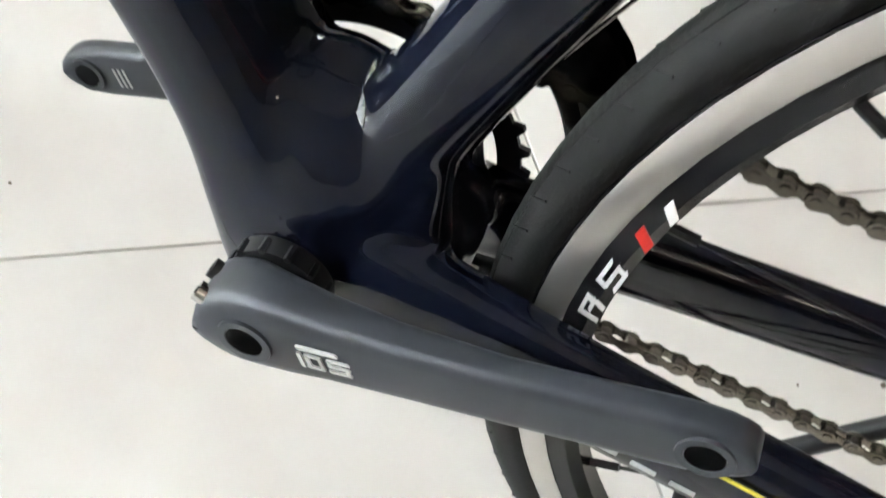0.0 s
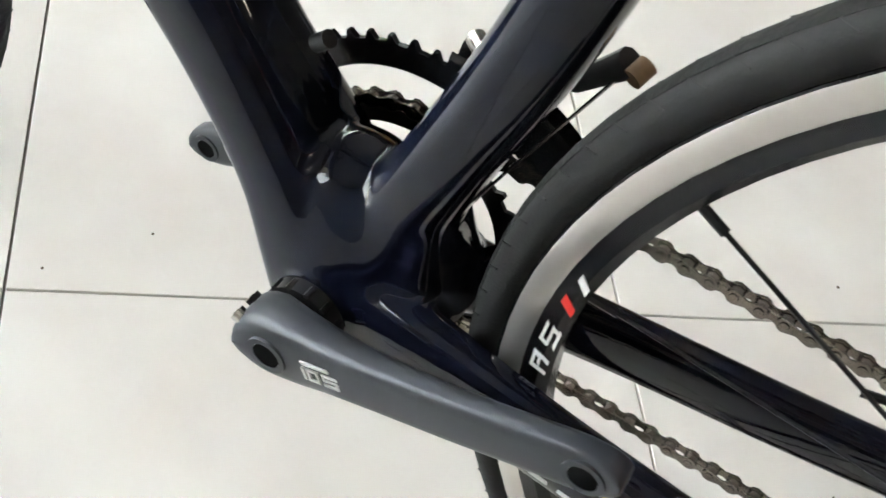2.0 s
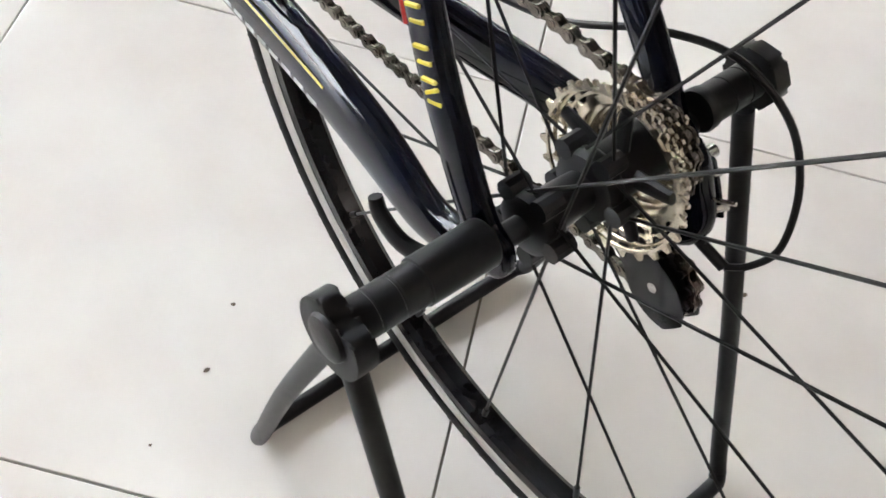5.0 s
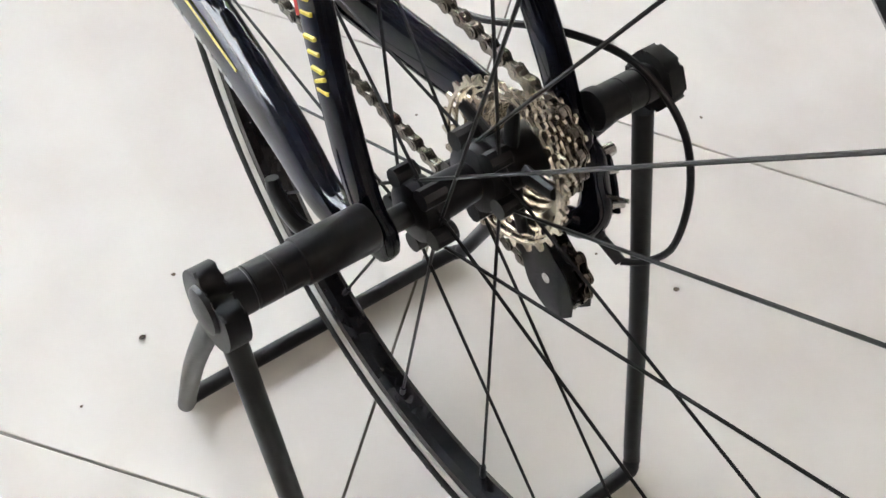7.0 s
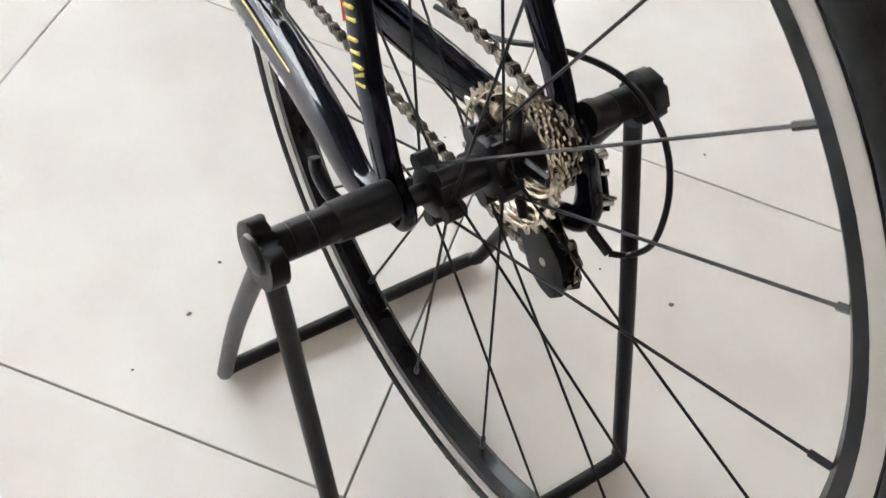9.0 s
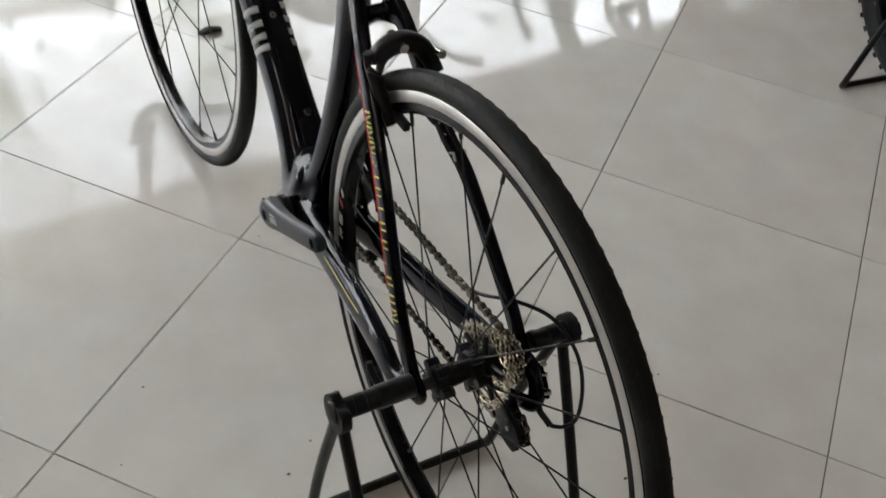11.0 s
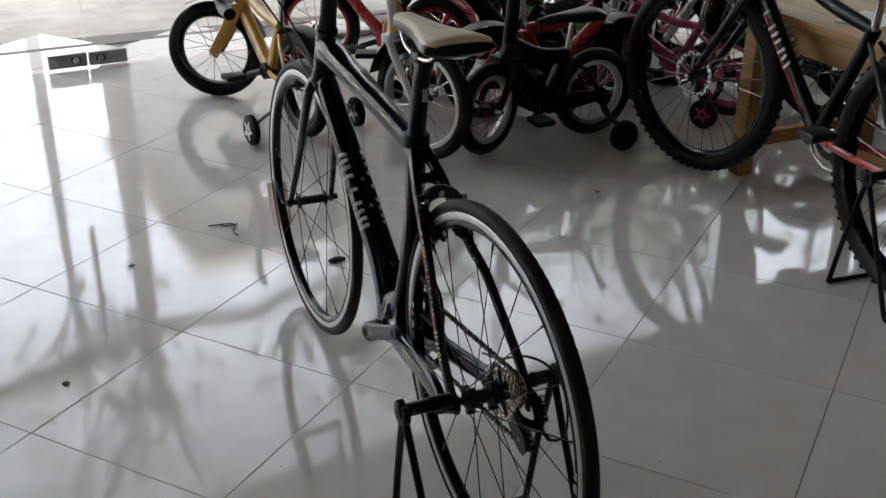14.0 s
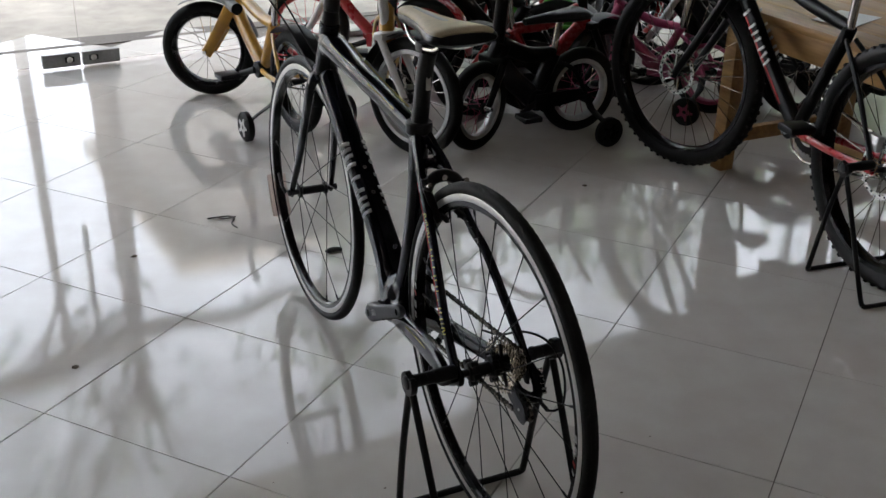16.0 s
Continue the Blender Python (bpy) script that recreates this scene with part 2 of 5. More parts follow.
def circle(cy, cz, r, n=24, a0=0.0):
    return [(cy + r * math.cos(a0 + 2 * math.pi * k / n), cz + r * math.sin(a0 + 2 * math.pi * k / n)) for k in range(n)]


def gear(cy, cz, r, teeth, depth, inner, x0, x1):
    """A toothed ring."""
    out, hole = [], []
    for k in range(teeth):
        a = 2 * math.pi * k / teeth
        s = 2 * math.pi / teeth
        for f, rr in ((0.0, r - depth), (0.25, r - depth), (0.42, r), (0.6, r), (0.78, r - depth)):
            out.append((cy + rr * math.cos(a + f * s), cz + rr * math.sin(a + f * s)))
            hole.append((cy + inner * math.cos(a + f * s), cz + inner * math.sin(a + f * s)))
    return plate(out, x0, x1, hole=hole)


def spoked_wheel(parent, c, r_tyre, tyre, rim_w, depth, spokes, flange_x, flange_r, hub_rows, a0, tread=True, rim_mat=None, spoke_r=0.0011,
                 track_mat=None, nip=True, cross=0.5, seg=96, tyre_mat=None, spoke_mat=None, mirrored=False):
    """A wheel round the x axis at c: tyre, rim, spokes and hub."""
    cx, cy, cz = c
    rb = r_tyre - 2 * tyre + 0.003
    prof = [(tyre * math.cos(a), r_tyre - tyre + tyre * math.sin(a)) for a in np.linspace(-0.9, math.pi + 0.9, 17)]
    wheel = part("wheel", lathe([(-rim_w * 0.55, rb - depth), (-rim_w, rb - depth + 0.005), (-rim_w, rb + 0.002), (-rim_w + 0.002, rb + 0.003),
                                 (rim_w - 0.002, rb + 0.003), (rim_w, rb + 0.002), (rim_w, rb - depth + 0.005), (rim_w * 0.55, rb - depth)],
                                c, "x", seg, closed=True), rim_mat or M_RIM, parent)
    part("tyre", lathe(prof, c, "x", seg, closed=True), tyre_mat or M_RUBBER, wheel, "black rubber tyre")
    if tread:
        t2 = [(tyre * 1.025 * math.cos(a), r_tyre - tyre + tyre * 1.025 * math.sin(a)) for a in np.linspace(1.05, math.pi - 1.05, 7)]
        t2 += [(t2[-1][0] * 0.9, t2[-1][1] - 0.003), (t2[0][0] * 0.9, t2[0][1] - 0.003)]
        grooves = bmesh.new()
        for k in range(110):
            a = 2 * math.pi * k / 110
            for side in (-1, 1):
                pts = []
                for f in (0.0, 0.5, 1.0):
                    b = math.pi / 2 + side * (0.42 + 0.62 * f)
                    rr = r_tyre - tyre + tyre * 1.026 * math.sin(b)
                    pts.append((cx + tyre * 1.026 * math.cos(b), cy + rr * math.cos(a + 0.022 * f), cz + rr * math.sin(a + 0.022 * f)))
                rod(pts, 0.0005, 1, 4, grooves)
        tagged(part("tread_pattern", grooves, M_RUBBER, wheel, "", 0), "fine slanted grooves in the tread", kind="stuff")
        part("tread", lathe(t2, c, "x", seg, closed=True), M_TREAD, wheel, "greyer worn tread band")
    if track_mat:
        for s in (-1, 1):
            part("brake_track", lathe([(s * (rim_w + 0.0003), rb - 0.0112), (s * (rim_w + 0.0008), rb - 0.0102), (s * (rim_w + 0.0008), rb), (s * (rim_w + 0.0003), rb + 0.001)], c, "x", seg, closed=True),
                 track_mat, wheel, "silver machined brake track")
    hub = part("hub", lathe(hub_rows, c, "x", 24), M_PLASTIC, wheel, "black hub shell")
    for k in range(spokes):
        a = a0 + 2 * math.pi * k / spokes
        side = -1 if k % 2 == 0 else 1
        lean = cross * (1 if (k // 2) % 2 == 0 else -1) * (-1 if mirrored and side > 0 else 1)
        fx, fr = flange_x[0 if side < 0 else 1], flange_r
        p0 = (cx + fx, cy + fr * math.cos(a + lean), cz + fr * math.sin(a + lean))
        rr = rb - depth - 0.001
        p1 = (cx + side * 0.003, cy + rr * math.cos(a), cz + rr * math.sin(a))
        part("spoke", rod([p0, p1], spoke_r, 1, 6), spoke_mat or M_SPOKE, wheel)
        if nip:
            d = Vector(p0) - Vector(p1)
            d.normalize()
            q = Vector(p1)
            part("nipple", rod([tuple(q - d * 0.002), tuple(q + d * 0.013)], spoke_r * 2.1, 1, 6), M_SATIN, wheel)
    return wheel, hub


bike = thing("road_bicycle", "glossy black carbon road bicycle held upright by a rear-axle stand", "bicycle", at=pose(0, 0, 0, 0, 0, -0.45))

# rear wheel
rear_hub = [(-0.058, 0.006), (-0.046, 0.0065), (-0.046, 0.014), (-0.044, 0.0175), (-0.036, 0.0185), (-0.031, 0.0175), (-0.029, 0.013), (-0.004, 0.0115),
            (-0.002, 0.020), (0.001, 0.0215), (0.006, 0.0215), (0.009, 0.020), (0.011, 0.017), (0.058, 0.017), (0.058, 0.006)]
rear_wheel, rh = spoked_wheel(bike, (0, 0, AZ), 0.3365, 0.0122, 0.0105, 0.025, 20, (-0.038, 0.004), 0.017, rear_hub, radians(19.9), track_mat=M_TRACK, cross=1.25, mirrored=True)
rear_wheel.matrix_basis = Matrix.Translation((-0.0055, 0, AZ)) @ pose(0, 0, 0, 0, -0.95, 0.95) @ Matrix.Translation((0, 0, -AZ))
for k in range(5):                            # lugs of the hub flanges
    for fx, r in ((-0.038, 0.020), (0.004, 0.023)):
        a = radians(18) + 2 * math.pi * k / 5 + 0.3
        part("flange_lug", rod([(fx - 0.007, r * math.cos(a), AZ + r * math.sin(a)), (fx + 0.007, r * math.cos(a), AZ + r * math.sin(a))], 0.0062, 1, 10), M_PLASTIC, rear_wheel)

# front wheel
front_hub = [(-0.048, 0.006), (-0.037, 0.007), (-0.037, 0.015), (-0.034, 0.017), (-0.030, 0.015), (-0.028, 0.0105), (0.028, 0.0105), (0.030, 0.015), (0.034, 0.017), (0.037, 0.015), (0.037, 0.007), (0.048, 0.006)]
front_wheel, fh = spoked_wheel(bike, FA, 0.3365, 0.0122, 0.0105, 0.025, 16, (-0.033, 0.033), 0.015, front_hub, radians(7), track_mat=M_TRACK, cross=0.9)

# decals on the rear rim: red and white slashes, slanted strokes
def rim_mark(a0, a1, r0, r1, slant, mat, name, x=-0.0107, label=""):
    bm = bmesh.new()
    v = []
    for a, r, s in ((a0, r0, 0), (a1, r0, 0), (a1, r1, slant), (a0, r1, slant)):
        v.append(bm.verts.new((x, r * math.cos(a + s), AZ + r * math.sin(a + s))))
    f = bm.faces.new(v)
    ex = bmesh.ops.extrude_face_region(bm, geom=[f])
    bmesh.ops.translate(bm, vec=(-0.0004, 0, 0), verts=[q for q in ex["geom"] if isinstance(q, bmesh.types.BMVert)])
    return part(name, bm, mat, rear_wheel, label, 0)


for base in (radians(0), radians(180)):
    rim_mark(base + radians(1.4), base + radians(2.6), 0.2920, 0.2995, radians(1.2), M_RED, "rim_mark", label="red slash decal")
    rim_mark(base + radians(4.9), base + radians(5.9), 0.2925, 0.2990, radians(1.2), M_WHITE, "rim_mark", label="white slash decal")
    for a, da, ra, rb in ((-8.2, 0.5, 0.2915, 0.3), (-7.6, 1.9, 0.2985, 0.3), (-7.4, 1.6, 0.2955, 0.297), (-6.3, 0.6, 0.2955, 0.3), (-6.6, 0.6, 0.2915, 0.2955),
                          (-3.7, 2.6, 0.2985, 0.3), (-3.9, 2.6, 0.2950, 0.2965), (-4.1, 2.6, 0.2915, 0.293), (-4.0, 0.5, 0.2955, 0.3), (-2.0, 0.5, 0.2915, 0.2965)):
        rim_mark(base + radians(a), base + radians(a + da), ra, rb, radians(0.5), M_WHITE, "rim_mark")

# frame: the tubes flow into one moulded shell
shell = bmesh.new()
TUBES = [
    (2.8, [(0, 0.838, 0.668, 0.024, 0.024), (0, 0.72, 0.572, 0.026, 0.0250), (0, 0.60, 0.473, 0.028, 0.0260), (0, 0.520, 0.405, 0.029, 0.0265), (0, 0.478, 0.365, 0.032, 0.0255), (0, 0.446, 0.331, 0.037, 0.0265), (0, 0.424, 0.300, 0.043, 0.0295), (0, 0.408, 0.272, 0.046, 0.030), (0, 0.402, 0.260, 0.044, 0.022)]),
    (2.1, [(0, 0.403, 0.266, 0.046, 0.034), (0, 0.406, 0.305, 0.044, 0.036), (0, 0.409, 0.326, 0.038, 0.036), (0, 0.411, 0.342, 0.031, 0.034), (0, 0.411, 0.352, 0.024, 0.029), (0, 0.411, 0.358, 0.017, 0.022), (0, 0.411, 0.362, 0.010, 0.014), (0, 0.411, 0.363, 0.003, 0.004)]),
    (2.4, [(0, 0.400, 0.268, 0.046, 0.036), (0, 0.393, 0.312, 0.039, 0.030), (0, 0.384, 0.350, 0.026, 0.0235), (0, 0.371, 0.405, 0.0215, 0.0205), (0, 0.355, 0.475, 0.0195, 0.0200), (0, 0.341, 0.570, 0.018, 0.0195), (0, 0.335, 0.66, 0.018, 0.022), (0, 0.333, 0.716, 0.018, 0.021)]),
    (2.6, [(0, 0.338, 0.690, 0.016, 0.020), (0, 0.40, 0.700, 0.017, 0.020), (0, 0.52, 0.716, 0.019, 0.021), (0, 0.68, 0.735, 0.023, 0.022), (0, 0.79, 0.750, 0.027, 0.027), (0, 0.83, 0.750, 0.025, 0.03)]),
    (2.0, [(0, 0.858, 0.672, 0.028, 0.030), (0, 0.847, 0.712, 0.025, 0.028), (0, 0.835, 0.752, 0.023, 0.027), (0, 0.821, 0.80, 0.024, 0.026)]),
    (3.0, [(0, 0.374, 0.356, 0.021, 0.011), (0, 0.366, 0.318, 0.032, 0.015), (0, 0.355, 0.288, 0.040, 0.018)]),
]
for s in (-1, 1):
    dz = 0.0 if s < 0 else -0.010
    n = 0.0 if s < 0 else -0.011              # the stay on the chain side runs closer in
    TUBES.append((2.8, [(s * 0.068, 0.004, 0.350, 0.0072, 0.013), (s * 0.069, 0.017, 0.369, 0.0075, 0.0128), (s * 0.068, 0.038, 0.394, 0.0075, 0.0130), (s * 0.064, 0.070, 0.431, 0.0075, 0.0128), (s * 0.055 + 0.6 * n, 0.130, 0.517, 0.0075, 0.0122), (s * 0.047 + 0.9 * n, 0.167, 0.554, 0.0077, 0.0120), (s * 0.040 + n, 0.208, 0.596, 0.0078, 0.0120), (s * 0.030 + 0.7 * n, 0.260, 0.648, 0.0085, 0.013), (s * 0.012, 0.322, 0.690, 0.009, 0.015)]))
    up = 1.0 if s < 0 else 0.0                # the left stay is the taller one
    TUBES.append((2.7, [(s * 0.024, 0.385, 0.287 + dz * 0.3, 0.017, 0.029), (s * 0.034, 0.34, 0.292 + dz + 0.005 * up, 0.014, 0.0235 + 0.0030 * up), (s * 0.044, 0.27, 0.302 + dz * 1.3 + 0.006 * up, 0.012, 0.0210 + 0.0040 * up), (s * 0.054, 0.18, 0.316 + dz * 1.7 + 0.007 * up, 0.0115, 0.0195 + 0.0035 * up), (s * 0.063, 0.10, 0.325 + dz * 1.5 + 0.005 * up, 0.0110, 0.0180 + 0.0020 * up), (s * 0.068, 0.05, 0.326 + dz * 0.7 + 0.002 * up, 0.0100, 0.0155), (s * 0.069, 0.020, 0.338, 0.0090, 0.0125), (s * 0.069, 0.004, 0.352, 0.0075, 0.011)]))
for power, rows in TUBES:
    sweep(rows, 5, 22, power=power, bm=shell)
sweep([(-0.03, 0.270, 0.642, 0.010, 0.008), (0, 0.283, 0.650, 0.011, 0.009), (0.03, 0.270, 0.642, 0.010, 0.008)], 4, 12, side=(0, 0, 1), bm=shell)
lathe([(-0.0465, 0.012), (-0.0465, 0.0190), (-0.043, 0.0220), (0.040, 0.0285), (0.0445, 0.0250), (0.0445, 0.018)], (0, *BB), "x", 28, bm=shell)
for s in (-1, 1):
    plate(circle(0.002, 0.352, 0.0175, 20), s * 0.062, s * 0.0735, bm=shell)
frame_body = part("frame", shell, M_PAINT, bike, "gloss black moulded carbon frame")
mod = frame_body.modifiers.new("shell", "REMESH")
mod.mode, mod.voxel_size, mod.use_smooth_shade = "VOXEL", 0.0022, True
mod = frame_body.modifiers.new("fillet", "SMOOTH")
mod.factor, mod.iterations = 0.5, 26
part("seat_clamp", lathe([(0.694, 0.0235), (0.697, 0.0258), (0.716, 0.0258), (0.719, 0.0225)], (0, 0.334, 0), "z", 24), M_SATIN, frame_body, "black seat clamp collar")
part("headset_spacer", sweep([(0, 0.821, 0.80, 0.020, 0.020), (0, 0.812, 0.83, 0.0175, 0.0175)], 2, 20), M_SATIN, frame_body)

# pin lines and marks laid on the frame
def strip(rows, width, mat, name, parent, label="", up=(0, 0, 1)):
    """A thin raised line along rows of points."""
    return part(name, sweep([(*r, width, 0.0006) for r in rows], 4, 6, side=up), mat, parent, label)


strip([(-0.0580, 0.262, 0.3215), (-0.0642, 0.20, 0.3310), (-0.0688, 0.145, 0.3370)], 0.0012, M_YELLOW, "pin_line", frame_body, "thin yellow pin line")
for k in range(9):
    y = 0.285 - 0.0155 * k
    x = float(np.interp(y, (0.10, 0.18, 0.27, 0.34), (0.0738, 0.0652, 0.0556, 0.0475)))
    z = float(np.interp(y, (0.10, 0.18, 0.27, 0.34), (0.321, 0.313, 0.298, 0.287)))
    strip([(-x, y, z), (-x - 0.0008, y - 0.010, z + 0.0013)], 0.0017, M_GREYDECAL, "printed_mark", frame_body)
STAY_Y, STAY_Z, STAY_X = (0.017, 0.038, 0.070, 0.130, 0.167, 0.208, 0.260), (0.369, 0.394, 0.431, 0.517, 0.554, 0.596, 0.648), (0.069, 0.068, 0.064, 0.055, 0.047, 0.040, 0.030)


def on_stay(y):
    return float(np.interp(y, STAY_Y, STAY_X)), float(np.interp(y, STAY_Y, STAY_Z))


for s in (-1, 1):
    rows = []
    for y in (0.078, 0.100, 0.130, 0.160, 0.197, 0.245):
        x, z = on_stay(y)
        x -= 0.0 if s < 0 else 0.009 * float(np.interp(y, (0.07, 0.13, 0.19), (0, 0.6, 1)))
        rows.append((s * (x + 0.0016), y + 0.0086, z - 0.0074, 0.0046, 0.0030))
    part("pin_line", sweep(rows, 4, 10), M_RED, frame_body, "red stripe along the stay")
# letter-like blocks down the seat stay
BARS = {3: [((0.0, 0), (0.14, 1)), ((0.42, 1), (0.56, 0)), ((0.86, 0), (1.0, 1))], 2: [((0.1, 0), (0.2, 1)), ((0.7, 0), (0.8, 1))], 1: [((0.4, 0), (0.5, 1))], 0: [((0.4, 0), (0.5, 0.15))]}
GLYPHS = ([((0, 0), (0.1, 1)), ((0.85, 0), (0.95, 1))], [((0, 0), (0.1, 1)), ((0.45, 0), (0.55, 1)), ((0.9, 0), (1, 1))], [((0.1, 0), (0.2, 1)), ((0.6, 0), (0.7, 1))],
          [((0, 0), (0.1, 1)), ((0, 0.05), (0.9, 0.05))], [((0.1, 0), (0.2, 1)), ((0.1, 0.95), (0.9, 0.95))])
d = np.array((0, 0.590, 0.807))
up = np.array((0, -0.807, 0.590))
for k, g in enumerate((3, 3, 3, 0, 1, 2, 1, 2, 2, 0, 2, 2, 3)):
    y = 0.194 - 0.0113 * k
    x, z = on_stay(y)
    bm = bmesh.new()
    for (u0, v0), (u1, v1) in BARS[g]:
        ends = [np.array((-x - 0.0073, y, z)) + d * 0.0066 * (1 - 2 * u) - up * (0.0048 * (1 - 2 * v) - 0.0016) for u, v in ((u0, v0), (u1, v1))]
        rod([tuple(e) for e in ends], 0.0013, 1, 5, bm)
    part("letter_block", bm, M_YELLOW, frame_body, "yellow lettering block")
for k in range(5):
    y = 0.150 + 0.015 * k
    x, z = on_stay(y)
    x -= 0.0085
    bm = bmesh.new()
    for (u0, v0), (u1, v1) in GLYPHS[(4, 3, 2, 1, 2)[k]]:
        ends = [np.array((x + 0.0073, y, z)) + d * 0.0065 * (1 - 2 * u) - up * 0.0075 * (1 - 2 * v) for u, v in ((u0, v0), (u1, v1))]
        rod([tuple(e) for e in ends], 0.0015, 1, 5, bm)
        ends = [np.array((x - 0.0073, y, z)) + d * 0.0065 * (1 - 2 * u) - up * 0.0075 * (1 - 2 * v) for u, v in ((u0, v0), (u1, v1))]
        rod([tuple(e) for e in ends], 0.0015, 1, 5, bm)
    part("letter_block", bm, M_GREYDECAL, frame_body, "silver lettering block")
# large silver letter-like shapes on both flanks of the down tube
DT0, DT1 = np.array((0, 0.600, 0.473)), np.array((0, 0.720, 0.572))       # axis of the tube
DTC = np.array((0, 0.545, 0.4275))
dd = (DT1 - DT0) / np.linalg.norm(DT1 - DT0)
du = np.array((0, -dd[2], dd[1]))
LETTERS = [[((0, 0), (0.05, 1)), ((0.5, 0), (0.55, 1))], [((0.1, 0), (0.2, 1)), ((0.75, 0), (0.8, 1))], [((0.4, 0), (0.5, 1))], [((0, 0), (0.1, 1)), ((0.6, 0), (0.8, 1))], [((0.2, 0), (0.5, 1)), ((0.8, 0), (0.9, 1))]]
for s in (-1, 1):
    for i, strokes in enumerate(LETTERS):
        bm = bmesh.new()
        base = DTC + dd * (i * 0.042)
        for (u0, v0), (u1, v1) in strokes:
            rows = []
            for f in np.linspace(0, 1, 5):
                a = radians(-12 + 74 * (v0 + (v1 - v0) * f))
                p = base + dd * (0.032 * (1 - u0 - (u1 - u0) * f)) + du * (0.0260 * math.copysign(abs(math.sin(a)) ** (2 / 2.8), a))
                rows.append((s * 0.0274 * math.cos(a) ** (2 / 2.8), p[1], p[2], 0.0046, 0.0012))
            sweep(rows, 1, 6, tuple(dd), 3, bm=bm)
        part("letter_block", bm, M_GREYDECAL, frame_body, "silver letter-like block")
for f in (0.055, 0.119):                      # bottle cage bosses on the upper face of the down tube
    q = DTC + dd * f + du * 0.0255
    boss = part("cage_boss", rod([tuple(q), tuple(q + du * 0.0030)], 0.0048, 1, 16), M_STEEL, frame_body, "steel bottle cage screw")
    # dark plug on the screw head paints the shade in its socket
    part("hex_socket_shade", rod([tuple(q + du * 0.0026), tuple(q + du * 0.0033)], 0.0022, 1, 6), M_HOLE_SHADE, boss)
for s in (-1, 1):
    strip([(s * 0.0165, 0.42, 0.7185), (s * 0.019, 0.60, 0.7395), (s * 0.022, 0.76, 0.765)], 0.0016, M_YELLOW, "pin_line", frame_body, "thin yellow pin line")
    strip([(s * 0.020, 0.55, 0.7325), (s * 0.022, 0.66, 0.7480)], 0.0045, M_GREYDECAL, "pin_line", frame_body)

# fork
fork = part("fork", sweep([(0, 0.862, 0.668, 0.027, 0.026), (0, 0.870, 0.690, 0.026, 0.022)], 2, 18), M_PAINT, bike, "gloss black carbon fork")
for s in (-1, 1):
    part("blade", sweep([(s * 0.016, 0.866, 0.676, 0.012, 0.018), (s * 0.031, 0.876, 0.640, 0.0105, 0.0175), (s * 0.038, 0.905, 0.55, 0.0085, 0.0165), (s * 0.045, 0.945, 0.435, 0.0075, 0.0135), (s * 0.052, 0.988, 0.340, 0.006, 0.010), (s * 0.052, 0.994, 0.326, 0.006, 0.009)], 5, 14), M_PAINT, fork)
    strip([(s * 0.0465, 0.905, 0.56), (s * 0.0525, 0.945, 0.45)], 0.0018, M_WHITE, "pin_line", fork)
part("skewer", rod([(-0.064, FA[1], FA[2]), (0.064, FA[1], FA[2])], 0.0075, 1, 14), M_SATIN, fork)
part("skewer_lever", sweep([(-0.068, 0.992, 0.336, 0.004, 0.008), (-0.072, 1.012, 0.352, 0.003, 0.006), (-0.070, 1.036, 0.372, 0.003, 0.005)], 4, 8), M_SATIN, fork)

# stem and drop handlebar
stem = part("stem", sweep([(0, 0.811, 0.832, 0.018, 0.018), (0, 0.785, 0.935, 0.018, 0.018)], 2, 18), M_SATIN, bike, "black stem and drop handlebar")
part("stem_arm", sweep([(0, 0.788, 0.920, 0.015, 0.017), (0, 0.885, 0.955, 0.016, 0.018)], 2, 14), M_SATIN, stem)
part("handlebar", sweep([(-0.2, 0.86, 0.835, 0.013, 0.013), (-0.2, 0.92, 0.838, 0.013, 0.013), (-0.2, 0.965, 0.875, 0.013, 0.013), (-0.2, 0.965, 0.92, 0.013, 0.013), (-0.195, 0.91, 0.952, 0.013, 0.013), (-0.15, 0.89, 0.955, 0.013, 0.013), (0, 0.89, 0.955, 0.013, 0.013), (0.15, 0.89, 0.955, 0.013, 0.013), (0.195, 0.91, 0.952, 0.013, 0.013), (0.2, 0.965, 0.92, 0.013, 0.013), (0.2, 0.965, 0.875, 0.013, 0.013), (0.2, 0.92, 0.838, 0.013, 0.013), (0.2, 0.86, 0.835, 0.013, 0.013)], 4, 12, side=(0, 0.3, 1)), M_PLASTIC, stem)
for s, y in ((-1, 0.80), (1, 0.79)):
    part("cable", rod([(s * 0.12, 0.95, 0.86), (s * 0.09, 1.01, 0.83), (s * 0.045, 0.99, 0.755), (s * 0.03, 0.92, 0.70), (s * 0.026, 0.84, 0.665)], 0.0024, 6, 8), M_PLASTIC, stem)
part("cable", rod([(-0.10, 0.95, 0.865), (-0.06, 1.03, 0.84), (-0.02, 1.0, 0.76), (0.0, 0.93, 0.70)], 0.0024, 6, 8), M_PLASTIC, stem)

